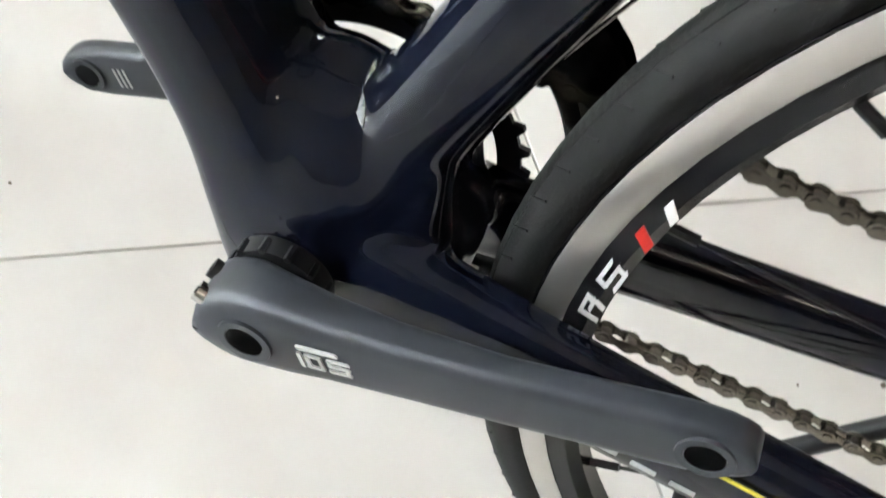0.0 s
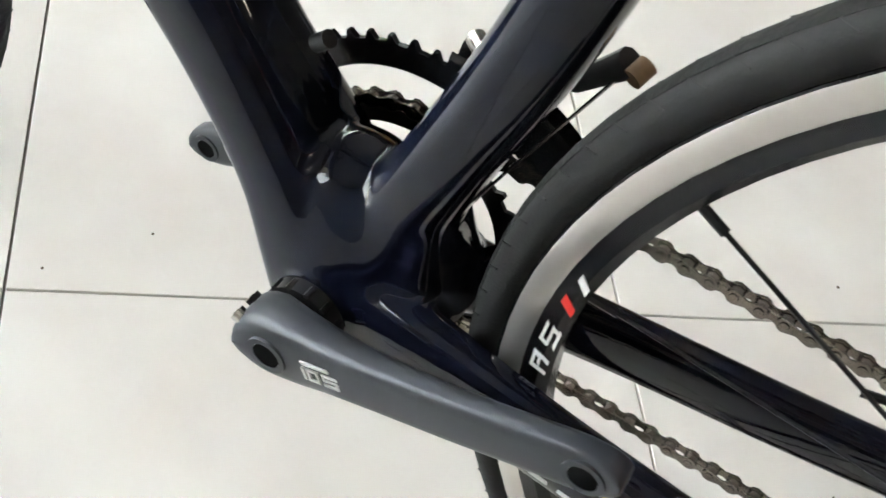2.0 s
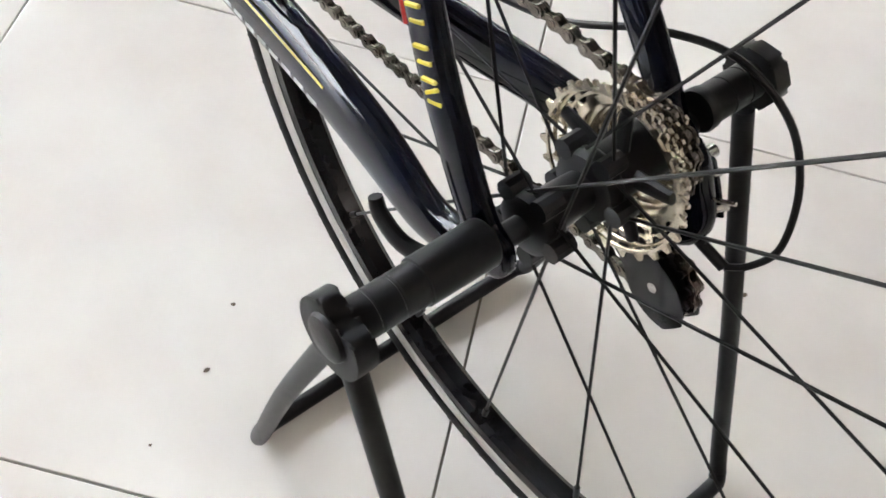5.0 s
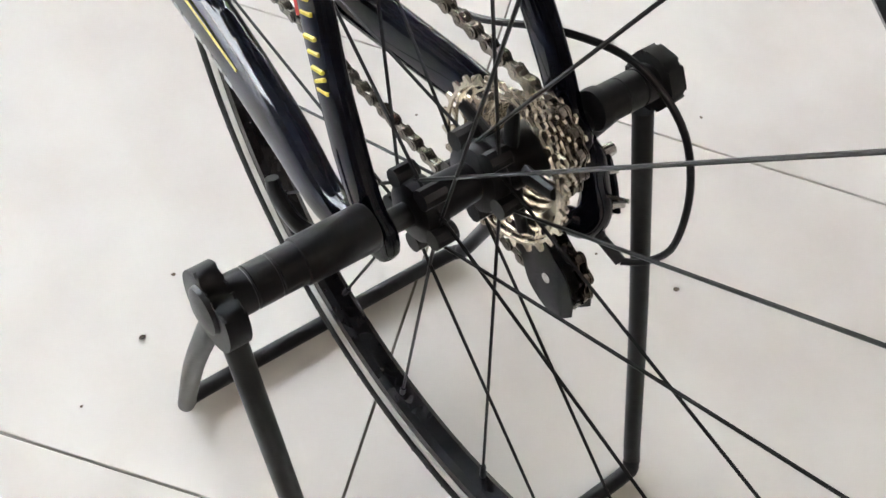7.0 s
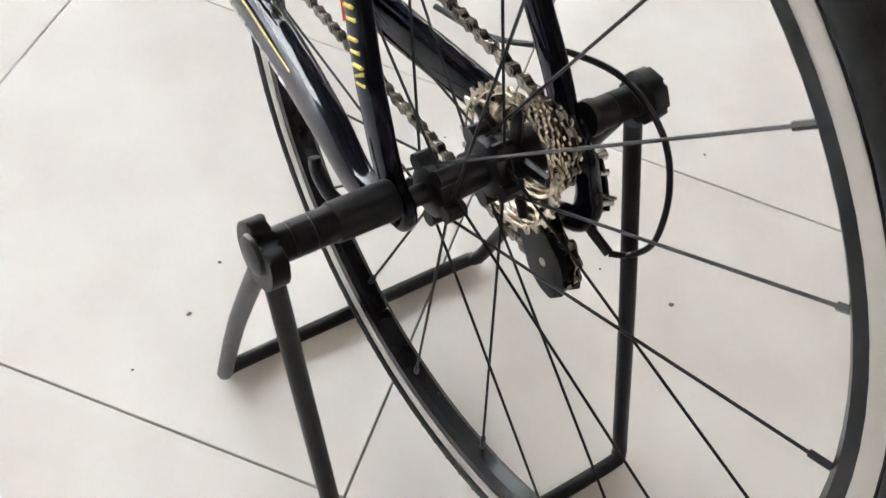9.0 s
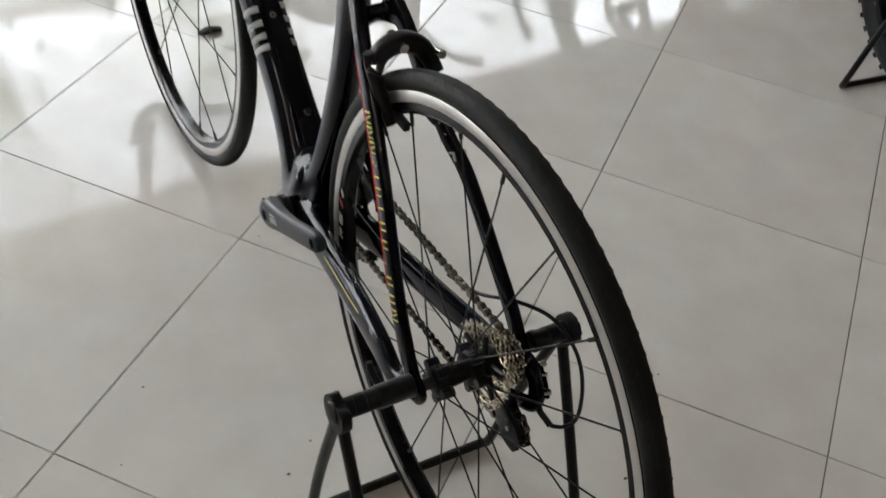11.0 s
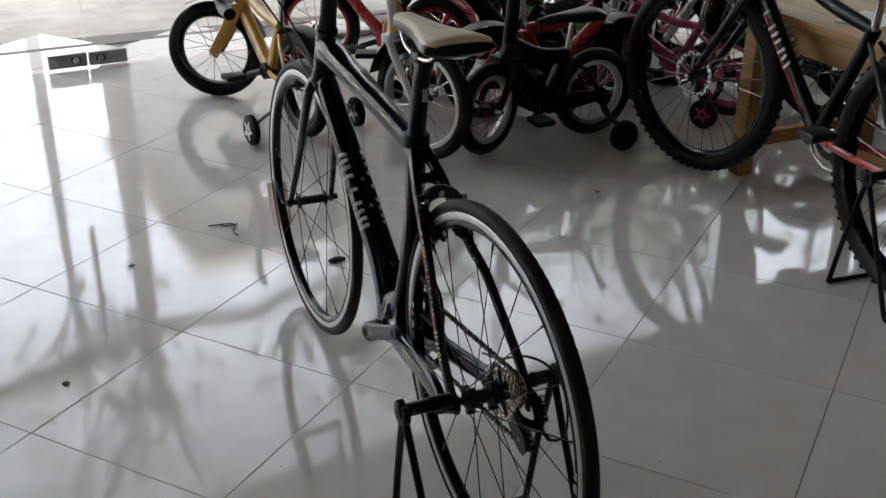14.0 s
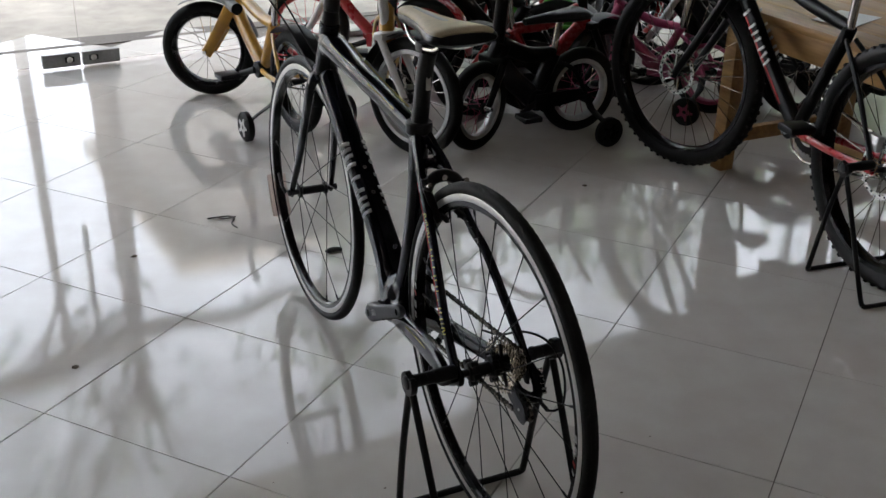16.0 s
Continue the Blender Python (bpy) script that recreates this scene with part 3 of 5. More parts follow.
# seat post and saddle
post = part("seat_post", sweep([(0, 0.334, 0.70, 0.0160, 0.0200), (0, 0.322, 0.77, 0.0155, 0.0200), (0, 0.306, 0.838, 0.0150, 0.0190), (0, 0.290, 0.868, 0.015, 0.018)], 4, 16), M_SATIN, bike, "black seat post")
part("post_scale", box(0, 0.2945, 0.802, 0.009, 0.0020, 0.026), M_GREYDECAL, post)
saddle = part("saddle", sweep([(0, 0.398, 0.905, 0.013, 0.010), (0, 0.391, 0.907, 0.020, 0.014), (0, 0.35, 0.910, 0.023, 0.015), (0, 0.29, 0.911, 0.029, 0.016), (0, 0.235, 0.913, 0.044, 0.017), (0, 0.185, 0.917, 0.060, 0.018), (0, 0.155, 0.920, 0.064, 0.016), (0, 0.140, 0.921, 0.056, 0.009)], 5, 22, power=2.3), M_SATIN, bike, "black saddle with a cream top")
part("saddle_top", sweep([(0, 0.399, 0.912, 0.013, 0.008), (0, 0.391, 0.916, 0.0195, 0.010), (0, 0.34, 0.919, 0.022, 0.0105), (0, 0.29, 0.920, 0.0275, 0.0115), (0, 0.24, 0.9215, 0.040, 0.0120), (0, 0.19, 0.925, 0.054, 0.0125), (0, 0.158, 0.928, 0.058, 0.0105), (0, 0.143, 0.928, 0.050, 0.005)], 5, 20, power=2.3), M_CREAM, saddle, "cream vinyl saddle cover")
part("saddle_channel", sweep([(0, 0.36, 0.9292, 0.0035, 0.0012), (0, 0.29, 0.9312, 0.0060, 0.0014), (0, 0.22, 0.9335, 0.0085, 0.0016), (0, 0.165, 0.9375, 0.0060, 0.0012)], 4, 8), M_GREYDECAL, saddle, "grey stitched channel")
for s in (-1, 1):
    part("saddle_rail", rod([(s * 0.012, 0.375, 0.897), (s * 0.020, 0.33, 0.880), (s * 0.022, 0.27, 0.876), (s * 0.030, 0.21, 0.888), (s * 0.034, 0.18, 0.902)], 0.0035, 4, 8), M_STEEL, saddle)
part("rail_clamp", box(0, 0.285, 0.874, 0.052, 0.034, 0.018, 0.004), M_SATIN, post)

# rear brake caliper over the tyre
brake = part("rear_brake", sweep([(-0.038, 0.208, 0.640, 0.007, 0.009), (-0.024, 0.222, 0.655, 0.012, 0.011), (0.004, 0.230, 0.659, 0.014, 0.012), (0.028, 0.224, 0.650, 0.012, 0.011), (0.038, 0.205, 0.628, 0.007, 0.009)], 4, 12, side=(0, 1, 0)), M_SATIN, bike, "black dual-pivot rim brake caliper")
part("brake_arm", sweep([(-0.040, 0.218, 0.662, 0.006, 0.007), (-0.037, 0.214, 0.645, 0.006, 0.008), (-0.028, 0.200, 0.610, 0.006, 0.008), (-0.021, 0.190, 0.585, 0.005, 0.007)], 4, 10, side=(0, 1, 0)), M_SATIN, brake)
part("brake_arm", sweep([(0.036, 0.215, 0.645, 0.006, 0.008), (0.030, 0.200, 0.610, 0.006, 0.008), (0.022, 0.190, 0.585, 0.005, 0.007)], 4, 10, side=(0, 1, 0)), M_SATIN, brake)
for s in (-1, 1):
    part("brake_pad", box(s * 0.0175, 0.183, 0.598, 0.008, 0.042, 0.011, 0.002), M_RUBBER, brake)
    part("brake_bolt", rod([(s * 0.037, 0.207, 0.652), (s * 0.037, 0.197, 0.656)], 0.005, 1, 12), M_STEEL, brake, "bright steel bolt")
part("brake_pivot", rod([(0, 0.246, 0.660), (0, 0.214, 0.660)], 0.0055, 1, 12), M_STEEL, brake)
brake.matrix_basis = Matrix.Translation((-0.003, -0.004, -0.013))

# ---- cranks and chain ----
CT = math.atan2(0.076, -0.151)               # left crank: back and up
crank = part("crankset", lathe([(-0.0545, 0.018), (-0.0535, 0.0200), (-0.0455, 0.0205), (-0.045, 0.018), (0.043, 0.020), (0.0445, 0.0225), (0.062, 0.0225), (0.064, 0.021)], (0, *BB), "x", 32), M_SATIN, bike, "dark grey crankset with black bearing cups")
for k in range(12):
    a = 2 * math.pi * k / 12
    part("cup_notch", rod([(-0.0540, BB[0] + 0.0203 * math.cos(a), BB[1] + 0.0203 * math.sin(a)), (-0.0475, BB[0] + 0.0203 * math.cos(a), BB[1] + 0.0203 * math.sin(a))], 0.0016, 1, 6), M_PLASTIC, crank)


def crank_arm(parent, angle, x0, x1, xp):
    """An arm from the axle to the pedal eye, hollowed inward, in local length u and width v."""
    ca, sa = math.cos(angle), math.sin(angle)
    bm = bmesh.new()
    rows = [(-0.0228, 0.0015), (-0.0220, 0.0062), (-0.0200, 0.0110), (-0.0165, 0.0152), (-0.0115, 0.0185), (-0.006, 0.0203), (0.0, 0.0209), (0.014, 0.0198), (0.032, 0.0170), (0.06, 0.0154), (0.10, 0.0144), (0.14, 0.0140), (0.160, 0.0142), (0.168, 0.0138), (0.175, 0.0124), (0.180, 0.0100), (0.1835, 0.0068), (0.1850, 0.0020)]
    rings = []
    for u, v in rows:
        f = max(0.0, min(1.0, u / 0.085)) ** 0.8 if u > 0 else 0.0
        xa, xb = x0 + (xp[0] - x0) * f, x1 + (xp[1] - x1) * f
        ring = []
        for k in range(18):
            a = 2 * math.pi * k / 18
            c, s = math.cos(a), math.sin(a)
            c = math.copysign(abs(c) ** 0.45, c)
            s = math.copysign(abs(s) ** 0.55, s)
            xx = (xa + xb) / 2 + (xb - xa) / 2 * c
            ring.append(bm.verts.new((xx, BB[0] + u * ca - v * s * sa, BB[1] + u * sa + v * s * ca)))
        rings.append(ring)
    for a, b in zip(rings, rings[1:]):
        for k in range(18):
            bm.faces.new((a[k], a[(k + 1) % 18], b[(k + 1) % 18], b[k]))
    bm.faces.new(rings[0])
    bm.faces.new(rings[-1][::-1])
    return part("crank_arm", bm, M_CRANK, parent, "dark grey anodised crank arm", 50)


arm_l = crank_arm(crank, CT, -0.0525, -0.0800, (-0.0680, -0.0815))
CR = radians(-30.5)                          # right crank
arm_r = crank_arm(crank, CR, 0.0580, 0.0740, (0.0570, 0.0710))


def on_arm(u, v, x, angle=CT):
    return (x, BB[0] + u * math.cos(angle) - v * math.sin(angle), BB[1] + u * math.sin(angle) + v * math.cos(angle))


def eye(parent, angle, u, x0, x1, r, name="pedal_eye"):
    """A raised ring round a near-black disc that paints the shade in the hole."""
    y, z = on_arm(u, 0, 0, angle)[1:]
    k = 1 if x1 > x0 else -1
    ring = part(name, lathe([(x1 - k * 0.004, r * 0.74), (x1 - k * 0.004, r * 1.18), (x1, r * 1.12), (x1, r * 0.80), (x1 - k * 0.001, r * 0.74)], (0, y, z), "x", 28, closed=True), M_CRANK, parent)
    # no real hole: the disc's colour stands for its inner shade
    part("bore_shade", lathe([(x1 - k * 0.0030, r * 0.76), (x1 - k * 0.0002, r * 0.76)], (0, y, z), "x", 24), M_HOLE_SHADE, ring, "near-black disc painting the shade in the threaded hole")


eye(arm_l, CT, 0.169, -0.066, -0.0824, 0.0088)
eye(arm_r, CR, 0.1690, 0.073, 0.0558, 0.0085)
eye(arm_l, CT, 0.0, -0.066, -0.0812, 0.0098, "axle_cap")
for dx in (-0.0735, -0.0620):
    q0, q1 = on_arm(-0.0130, -0.0100, dx), on_arm(-0.0192, -0.0158, dx)
    bolt = part("clamp_bolt", rod([q0, q1], 0.0041, 1, 16), M_STEEL if dx < -0.07 else M_SATIN, arm_l, "bright steel clamp bolt" if dx < -0.07 else "")
    d = (Vector(q1) - Vector(q0)) * 0.5
    # socket shade as a dark hexagonal plug on the bolt end
    part("hex_socket_shade", rod([tuple(Vector(q1) - d * 0.1), tuple(Vector(q1) + d * 0.08)], 0.0017, 1, 6), M_RIM, bolt)
# solid dark strip paints the shade in the clamp slit
part("clamp_slot_shade", sweep([(*on_arm(-0.0216, 0.0, -0.064), 0.0007, 0.0012), (*on_arm(-0.0216, 0.0, -0.080), 0.0007, 0.0012)], 1, 6, (0, 0, 1)), M_RIM, arm_l)
# small white marks on the arm
def arm_mark(u, v, du_, dv, x=-0.0815, parent=None, angle=CT):
    bm = bmesh.new()
    q = [on_arm(u, v, x, angle), on_arm(u + du_, v, x, angle), on_arm(u + du_ + 0.0008, v + dv, x, angle), on_arm(u + 0.0008, v + dv, x, angle)]
    vs = [bm.verts.new(p) for p in q] + [bm.verts.new((p[0] + 0.002, p[1], p[2])) for p in q]
    for f in ((0, 1, 2, 3), (7, 6, 5, 4), (0, 4, 5, 1), (1, 5, 6, 2), (2, 6, 7, 3), (3, 7, 4, 0)):
        bm.faces.new([vs[i] for i in f])
    part("printed_mark", bm, M_GREYDECAL, parent or arm_l, "", 0)


for u, v, a, b in ((0.023, 0.0045, 0.016, 0.0016),                                     # small line
                   (0.0225, -0.0055, 0.0016, 0.0075), (0.0255, 0.0008, 0.006, 0.0012), (0.0255, -0.0055, 0.006, 0.0012), (0.0255, -0.0055, 0.0014, 0.0075), (0.0308, -0.0055, 0.0014, 0.0075),
                   (0.0345, 0.0008, 0.0085, 0.0012), (0.0345, -0.0022, 0.0085, 0.0012), (0.0345, -0.0055, 0.0085, 0.0012), (0.0345, -0.0015, 0.0014, 0.003), (0.0415, -0.005, 0.0014, 0.003)):
    arm_mark(u, -v - b, a, b)
for k in range(3):
    arm_mark(0.150 - k * 0.0030, -0.006, 0.0010, 0.011, 0.0566, arm_r, CR)

# chainrings
ring_o = part("chainring", gear(*BB, 0.1035, 50, 0.0045, 0.0850, 0.0475, 0.0505), M_RIM, crank, "large black chainring")
ring_i = part("chainring", gear(*BB, 0.0705, 34, 0.0042, 0.0560, 0.0400, 0.0425), M_SATIN, crank, "small black chainring")
part("ring_face", lathe([(0.0485, 0.0965), (0.0535, 0.0950), (0.0545, 0.0860), (0.0500, 0.0830)], (0, *BB), "x", 60, closed=True), M_CRANK, ring_o)
for k in range(4):
    a = CT + math.pi + radians(40) + k * math.pi / 2
    part("spider_arm", sweep([(0.055, BB[0] + 0.015 * math.cos(a), BB[1] + 0.015 * math.sin(a), 0.006, 0.013), (0.052, BB[0] + 0.05 * math.cos(a), BB[1] + 0.05 * math.sin(a), 0.005, 0.009), (0.049, BB[0] + 0.088 * math.cos(a), BB[1] + 0.088 * math.sin(a), 0.0045, 0.009)], 4, 10), M_CRANK, crank)
    part("ring_bolt", rod([(0.038, BB[0] + 0.058 * math.cos(a), BB[1] + 0.058 * math.sin(a)), (0.054, BB[0] + 0.058 * math.cos(a), BB[1] + 0.058 * math.sin(a))], 0.0045, 1, 12), M_STEEL, crank)

# cassette
cassette = part("cassette", lathe([(0.010, 0.012), (0.010, 0.0165), (0.0570, 0.0165), (0.0570, 0.012)], (0, 0, AZ), "x", 24), M_SATIN, bike, "bright silver sprocket cassette")
COGS = (25, 24, 22, 20, 18, 17, 16, 15, 14, 13, 12)
for i, n in enumerate(COGS):
    r = 0.0127 / (2 * math.sin(math.pi / n)) + 0.0022
    x = 0.0115 + i * 0.0041
    part("sprocket", gear(0, AZ, r, n, 0.0042, max(0.0155, r * 0.885 if i < 3 else r * 0.80), x, x + 0.0018), M_COG, cassette)
part("lock_ring", lathe([(0.0570, 0.0165), (0.0590, 0.0155), (0.0590, 0.008)], (0, 0, AZ), "x", 24), M_STEEL, cassette)
for k in range(5):
    a = 2 * math.pi * k / 5 + 0.2
    part("carrier_arm", sweep([(0.0165, 0.014 * math.cos(a), AZ + 0.014 * math.sin(a), 0.004, 0.006), (0.0145, 0.042 * math.cos(a), AZ + 0.042 * math.sin(a), 0.003, 0.004)], 2, 8), M_SATIN, cassette)

# chain path in the plane of the rings, from link to link
XC0, XC1, RC, RF = 0.0440, 0.0420, 0.0300, 0.0690
COG = np.array((0.0, AZ))
RNG = np.array(BB)
P1, P2 = np.array((-0.012, 0.305)), np.array((-0.044, 0.286))       # derailleur pulleys
rp = 0.0215


def arc(c, r, a0, a1, n=24):
    return [c + r * np.array((math.cos(a), math.sin(a))) for a in np.linspace(a0, a1, n)]


chain_pts = arc(RNG, RF, radians(-100), radians(97), 40) + arc(COG, RC, radians(97), radians(235), 30)
chain_pts += arc(P1, rp, radians(95), radians(-45), 14) + arc(P2, rp, radians(110), radians(262), 14)
chain_pts.append(chain_pts[0])
seglen = [np.linalg.norm(b - a) for a, b in zip(chain_pts, chain_pts[1:])]
total = sum(seglen)
N_LINK = 2 * round(total / 0.0127 / 2)


def along(s):
    s = s % total
    for (a, b), l in zip(zip(chain_pts, chain_pts[1:]), seglen):
        if s <= l:
            return a + (b - a) * (s / (l + 1e-9))
        s -= l
    return chain_pts[-1]


def link_mesh(width, hgt, thick, pin):
    bm = bmesh.new()
    p = 0.0127
    out = [(p / 2 + hgt * math.cos(a), hgt * math.sin(a)) for a in np.linspace(radians(-125), radians(125), 8)]
    out += [(0.0, hgt * 0.52)]
    out += [(-p / 2 + hgt * math.cos(a), hgt * math.sin(a)) for a in np.linspace(radians(55), radians(305), 8)]
    out += [(0.0, -hgt * 0.52)]
    for s in (-1, 1):
        plate(out, s * width, s * (width + thick), bm=bm)
    for y in (-p / 2, p / 2):
        rod([(-width - pin, y, 0), (width + pin, y, 0)], 0.0024 if pin > 0 else 0.0038, 1, 8, bm)
    return finish(bm, 40)


chain = part("chain", rod([(XC1, BB[0] - 0.012, BB[1] - 0.0684), (XC1, BB[0], BB[1] - 0.0694), (XC1, BB[0] + 0.012, BB[1] - 0.0684)], 0.0016, 1, 6), M_CHAIN, bike, "oiled steel roller chain")
link_a, link_b = link_mesh(0.0026, 0.0044, 0.0009, 0.0014), link_mesh(0.0015, 0.0042, 0.0008, -0.0001)
for me in (link_a, link_b):
    me.materials.append(M_CHAIN)
for k in range(N_LINK):
    p, q = along(k * total / N_LINK), along((k + 1) * total / N_LINK)
    c = (p + q) / 2
    f = max(0.0, min(1.0, c[0] / 0.4))
    ob = part("link", link_a if k % 2 else link_b, M_CHAIN, chain)
    ob.matrix_basis = pose(XC0 + (XC1 - XC0) * f, c[0], c[1], math.degrees(math.atan2(q[1] - p[1], q[0] - p[0])), 0, 0)

# rear derailleur: knuckle, parallelogram, cage and pulleys, cable loop
mech = part("rear_derailleur", sweep([(0.072, -0.004, 0.352, 0.006, 0.011), (0.075, -0.012, 0.340, 0.009, 0.012), (0.079, -0.020, 0.322, 0.009, 0.0105), (0.080, -0.027, 0.304, 0.009, 0.0125), (0.076, -0.027, 0.290, 0.009, 0.0105), (0.066, -0.016, 0.291, 0.008, 0.011), (0.054, -0.010, 0.302, 0.006, 0.011)], 5, 14), M_PAINT, bike, "glossy black rear derailleur")
part("hanger", plate([(-0.006, 0.345), (0.012, 0.348), (0.010, 0.325), (0.0, 0.310), (-0.012, 0.312), (-0.012, 0.330)], 0.066, 0.071, 0.001), M_SATIN, mech)
part("link_plate", sweep([(0.086, -0.012, 0.336, 0.003, 0.009), (0.090, -0.022, 0.320, 0.0035, 0.0065), (0.089, -0.031, 0.302, 0.003, 0.0095)], 4, 10), M_PAINT, mech)
for y, z in ((-0.012, 0.337), (-0.031, 0.301)):
    part("pivot_bolt", rod([(0.086, y, z), (0.0945, y, z)], 0.0042, 1, 14), M_STEEL, mech, "steel pivot bolt")
part("cable_anchor", rod([(0.079, -0.028, 0.320), (0.083, -0.044, 0.329)], 0.0014, 1, 6), M_STEEL, mech, "bare cable end")
part("barrel_arm", sweep([(0.080, -0.030, 0.296, 0.005, 0.006), (0.082, -0.036, 0.284, 0.004, 0.0055)], 3, 10), M_SATIN, mech)
for x in (0.0330, 0.0480):
    part("cage_plate", sweep([(x, 0.006, 0.318, 0.0014, 0.009), (x, -0.010, 0.306, 0.0014, 0.0175), (x, -0.028, 0.295, 0.0014, 0.0165), (x, -0.044, 0.284, 0.0014, 0.0215), (x, -0.058, 0.275, 0.0014, 0.0170), (x, -0.066, 0.270, 0.0014, 0.009)], 4, 10), M_RIM, mech, "black pulley cage plate")
for c in (P1, P2):
    part("pulley", gear(*c, 0.0225, 11, 0.004, 0.006, 0.0385, 0.0425), M_PLASTIC, mech)
    part("pulley_bolt", rod([(0.0315, *c), (0.0495, *c)], 0.0035, 1, 12), M_STEEL, mech)
for z, y in ((0.330, -0.020), (0.312, -0.034), (0.300, -0.030)):
    part("limit_screw", rod([(0.084, y, z), (0.092, y - 0.003, z)], 0.0025, 1, 10), M_STEEL, mech)
part("barrel", rod([(0.082, -0.036, 0.284), (0.086, -0.056, 0.277)], 0.0038, 1, 10), M_SATIN, mech)
part("cable_loop", rod([(0.062, 0.160, 0.338), (0.068, 0.100, 0.358), (0.082, 0.045, 0.390), (0.104, 0.004, 0.392), (0.114, -0.035, 0.373), (0.114, -0.060, 0.340), (0.108, -0.072, 0.300), (0.098, -0.066, 0.281), (0.086, -0.056, 0.277)], 0.0024, 6, 8), M_PLASTIC, mech, "black gear cable housing")

# front derailleur on the back of the seat tube and the cable along it
fd = part("front_derailleur", sweep([(0.020, 0.372, 0.405, 0.006, 0.010), (0.034, 0.378, 0.410, 0.006, 0.010), (0.044, 0.385, 0.405, 0.005, 0.010)], 3, 10, side=(0, 0, 1)), M_SATIN, bike, "black front derailleur with a silver bolt")
for x in (0.041, 0.0515):
    part("cage_plate", sweep([(x, 0.405, 0.397, 0.0008, 0.006), (x, 0.37, 0.394, 0.0008, 0.010), (x, 0.335, 0.376, 0.0008, 0.012), (x, 0.316, 0.345, 0.0008, 0.009), (x, 0.312, 0.325, 0.0008, 0.005)], 4, 8), M_RIM, fd)
part("clamp_bolt", rod([(0.034, 0.385, 0.417), (0.044, 0.397, 0.415)], 0.0050, 1, 12), M_STEEL, fd, "bright steel bolt")
part("cable_arm", sweep([(0.030, 0.345, 0.436, 0.004, 0.005), (0.026, 0.333, 0.455, 0.005, 0.006), (0.024, 0.326, 0.466, 0.006, 0.007)], 3, 10), M_SATIN, fd)
part("arm_tip", rod([(0.019, 0.322, 0.463), (0.027, 0.320, 0.467)], 0.0048, 1, 12), M_BRASS, fd, "weathered brass tip")
part("cable", rod([(0.006, 0.372, 0.320), (0.014, 0.352, 0.385), (0.023, 0.326, 0.462)], 0.0009, 1, 6), M_STEEL, fd)
part("bottle_bolt", rod([(0, 0.452, 0.402), (0, 0.446, 0.409)], 0.0045, 1, 12), M_SATIN, frame_body)

lever = part("rear_skewer", rod([(-0.078, 0, AZ), (0.078, 0, AZ)], 0.0065, 1, 12), M_SATIN, bike, "black quick-release skewer")
part("lever", sweep([(-0.080, 0.004, 0.350, 0.0045, 0.007), (-0.088, 0.020, 0.336, 0.0045, 0.0065), (-0.094, 0.038, 0.333, 0.0045, 0.0065), (-0.097, 0.054, 0.342, 0.0045, 0.0055), (-0.097, 0.060, 0.351, 0.004, 0.004)], 4, 10), M_SATIN, lever)

# ---- rear-axle display stand ----
SL, SR = -0.168, 0.129
PZ = AZ + 0.008                               # the pegs ride a little high
stand = thing("bicycle_stand", "black tubular display stand gripping the rear axle", "bike stand")
for y, nm in ((0.119, "front_loop"), (-0.129, "rear_loop")):
    k = 1 if y > 0 else -1
    part(nm, rod([(SL + 0.006, 0.006 * k, 0.350), (SL + 0.018, y * 0.5, 0.19), (SL + 0.032, y - 0.014 * k, 0.036), (SL + 0.038, y - 0.004 * k, 0.0125), (SL + 0.054, y, 0.0080), (0, y, 0.0080), (SR - 0.004, y, 0.0080), (SR + 0.012, y - 0.004 * k, 0.0125), (SR + 0.013, y - 0.014 * k, 0.036), (SR + 0.002, y * 0.5, 0.19), (SR - 0.008, 0.006 * k, 0.350)], 0.0068, 3, 14), M_STAND, stand)
for x0, x1 in ((SL + 0.003, -0.076), (SR, 0.076)):
    s = 1 if x1 > x0 else -1
    peg = part("peg", lathe([(x0, 0.008), (x0 + s * 0.001, 0.0118), (x0 + s * 0.016, 0.0118), (x0 + s * 0.0165, 0.0112), (x0 + s * 0.0175, 0.0112), (x0 + s * 0.018, 0.0118), (x0 + s * 0.030, 0.0118), (x0 + s * 0.0305, 0.0112), (x0 + s * 0.0315, 0.0112), (x0 + s * 0.032, 0.0118), (x0 + s * 0.045, 0.0118), (x0 + s * 0.0455, 0.0131), (x1 - s * 0.003, 0.0134), (x1 - s * 0.001, 0.0125), (x1, 0.007)], (0, 0, PZ), "x", 30), M_STAND, stand, "black plastic axle peg")
    out = []
    for k in range(72):                       # a wide disc: one deep finger scoop on one peg, faceted rim on the other
        a = 2 * math.pi * k / 72
        if s > 0:
            off = abs(((a - radians(100) + math.pi) % (2 * math.pi)) - math.pi)
            r = 0.0222 if off > 0.55 else 0.0140 + 0.0082 * (off / 0.55) ** 3
        else:
            r = 0.0196 - 0.0012 * abs(math.sin(3 * a + 0.4)) ** 2
        out.append((r * math.cos(a), PZ - (0.002 if s > 0 else 0.0) + r * math.sin(a)))
    part("end_knob", plate(out, x0 - s * 0.006, x0 + s * 0.006, 0.003), M_STAND, peg, "black disc knob with finger scoop" if s > 0 else "black faceted end knob")
    part("knob_cap", lathe([(x0 - s * 0.0055, 0.0135), (x0 - s * 0.0085, 0.0125), (x0 - s * 0.0100, 0.0085), (x0 - s * 0.0102, 0.002)], (0, 0, PZ), "x", 28), M_STAND, peg)

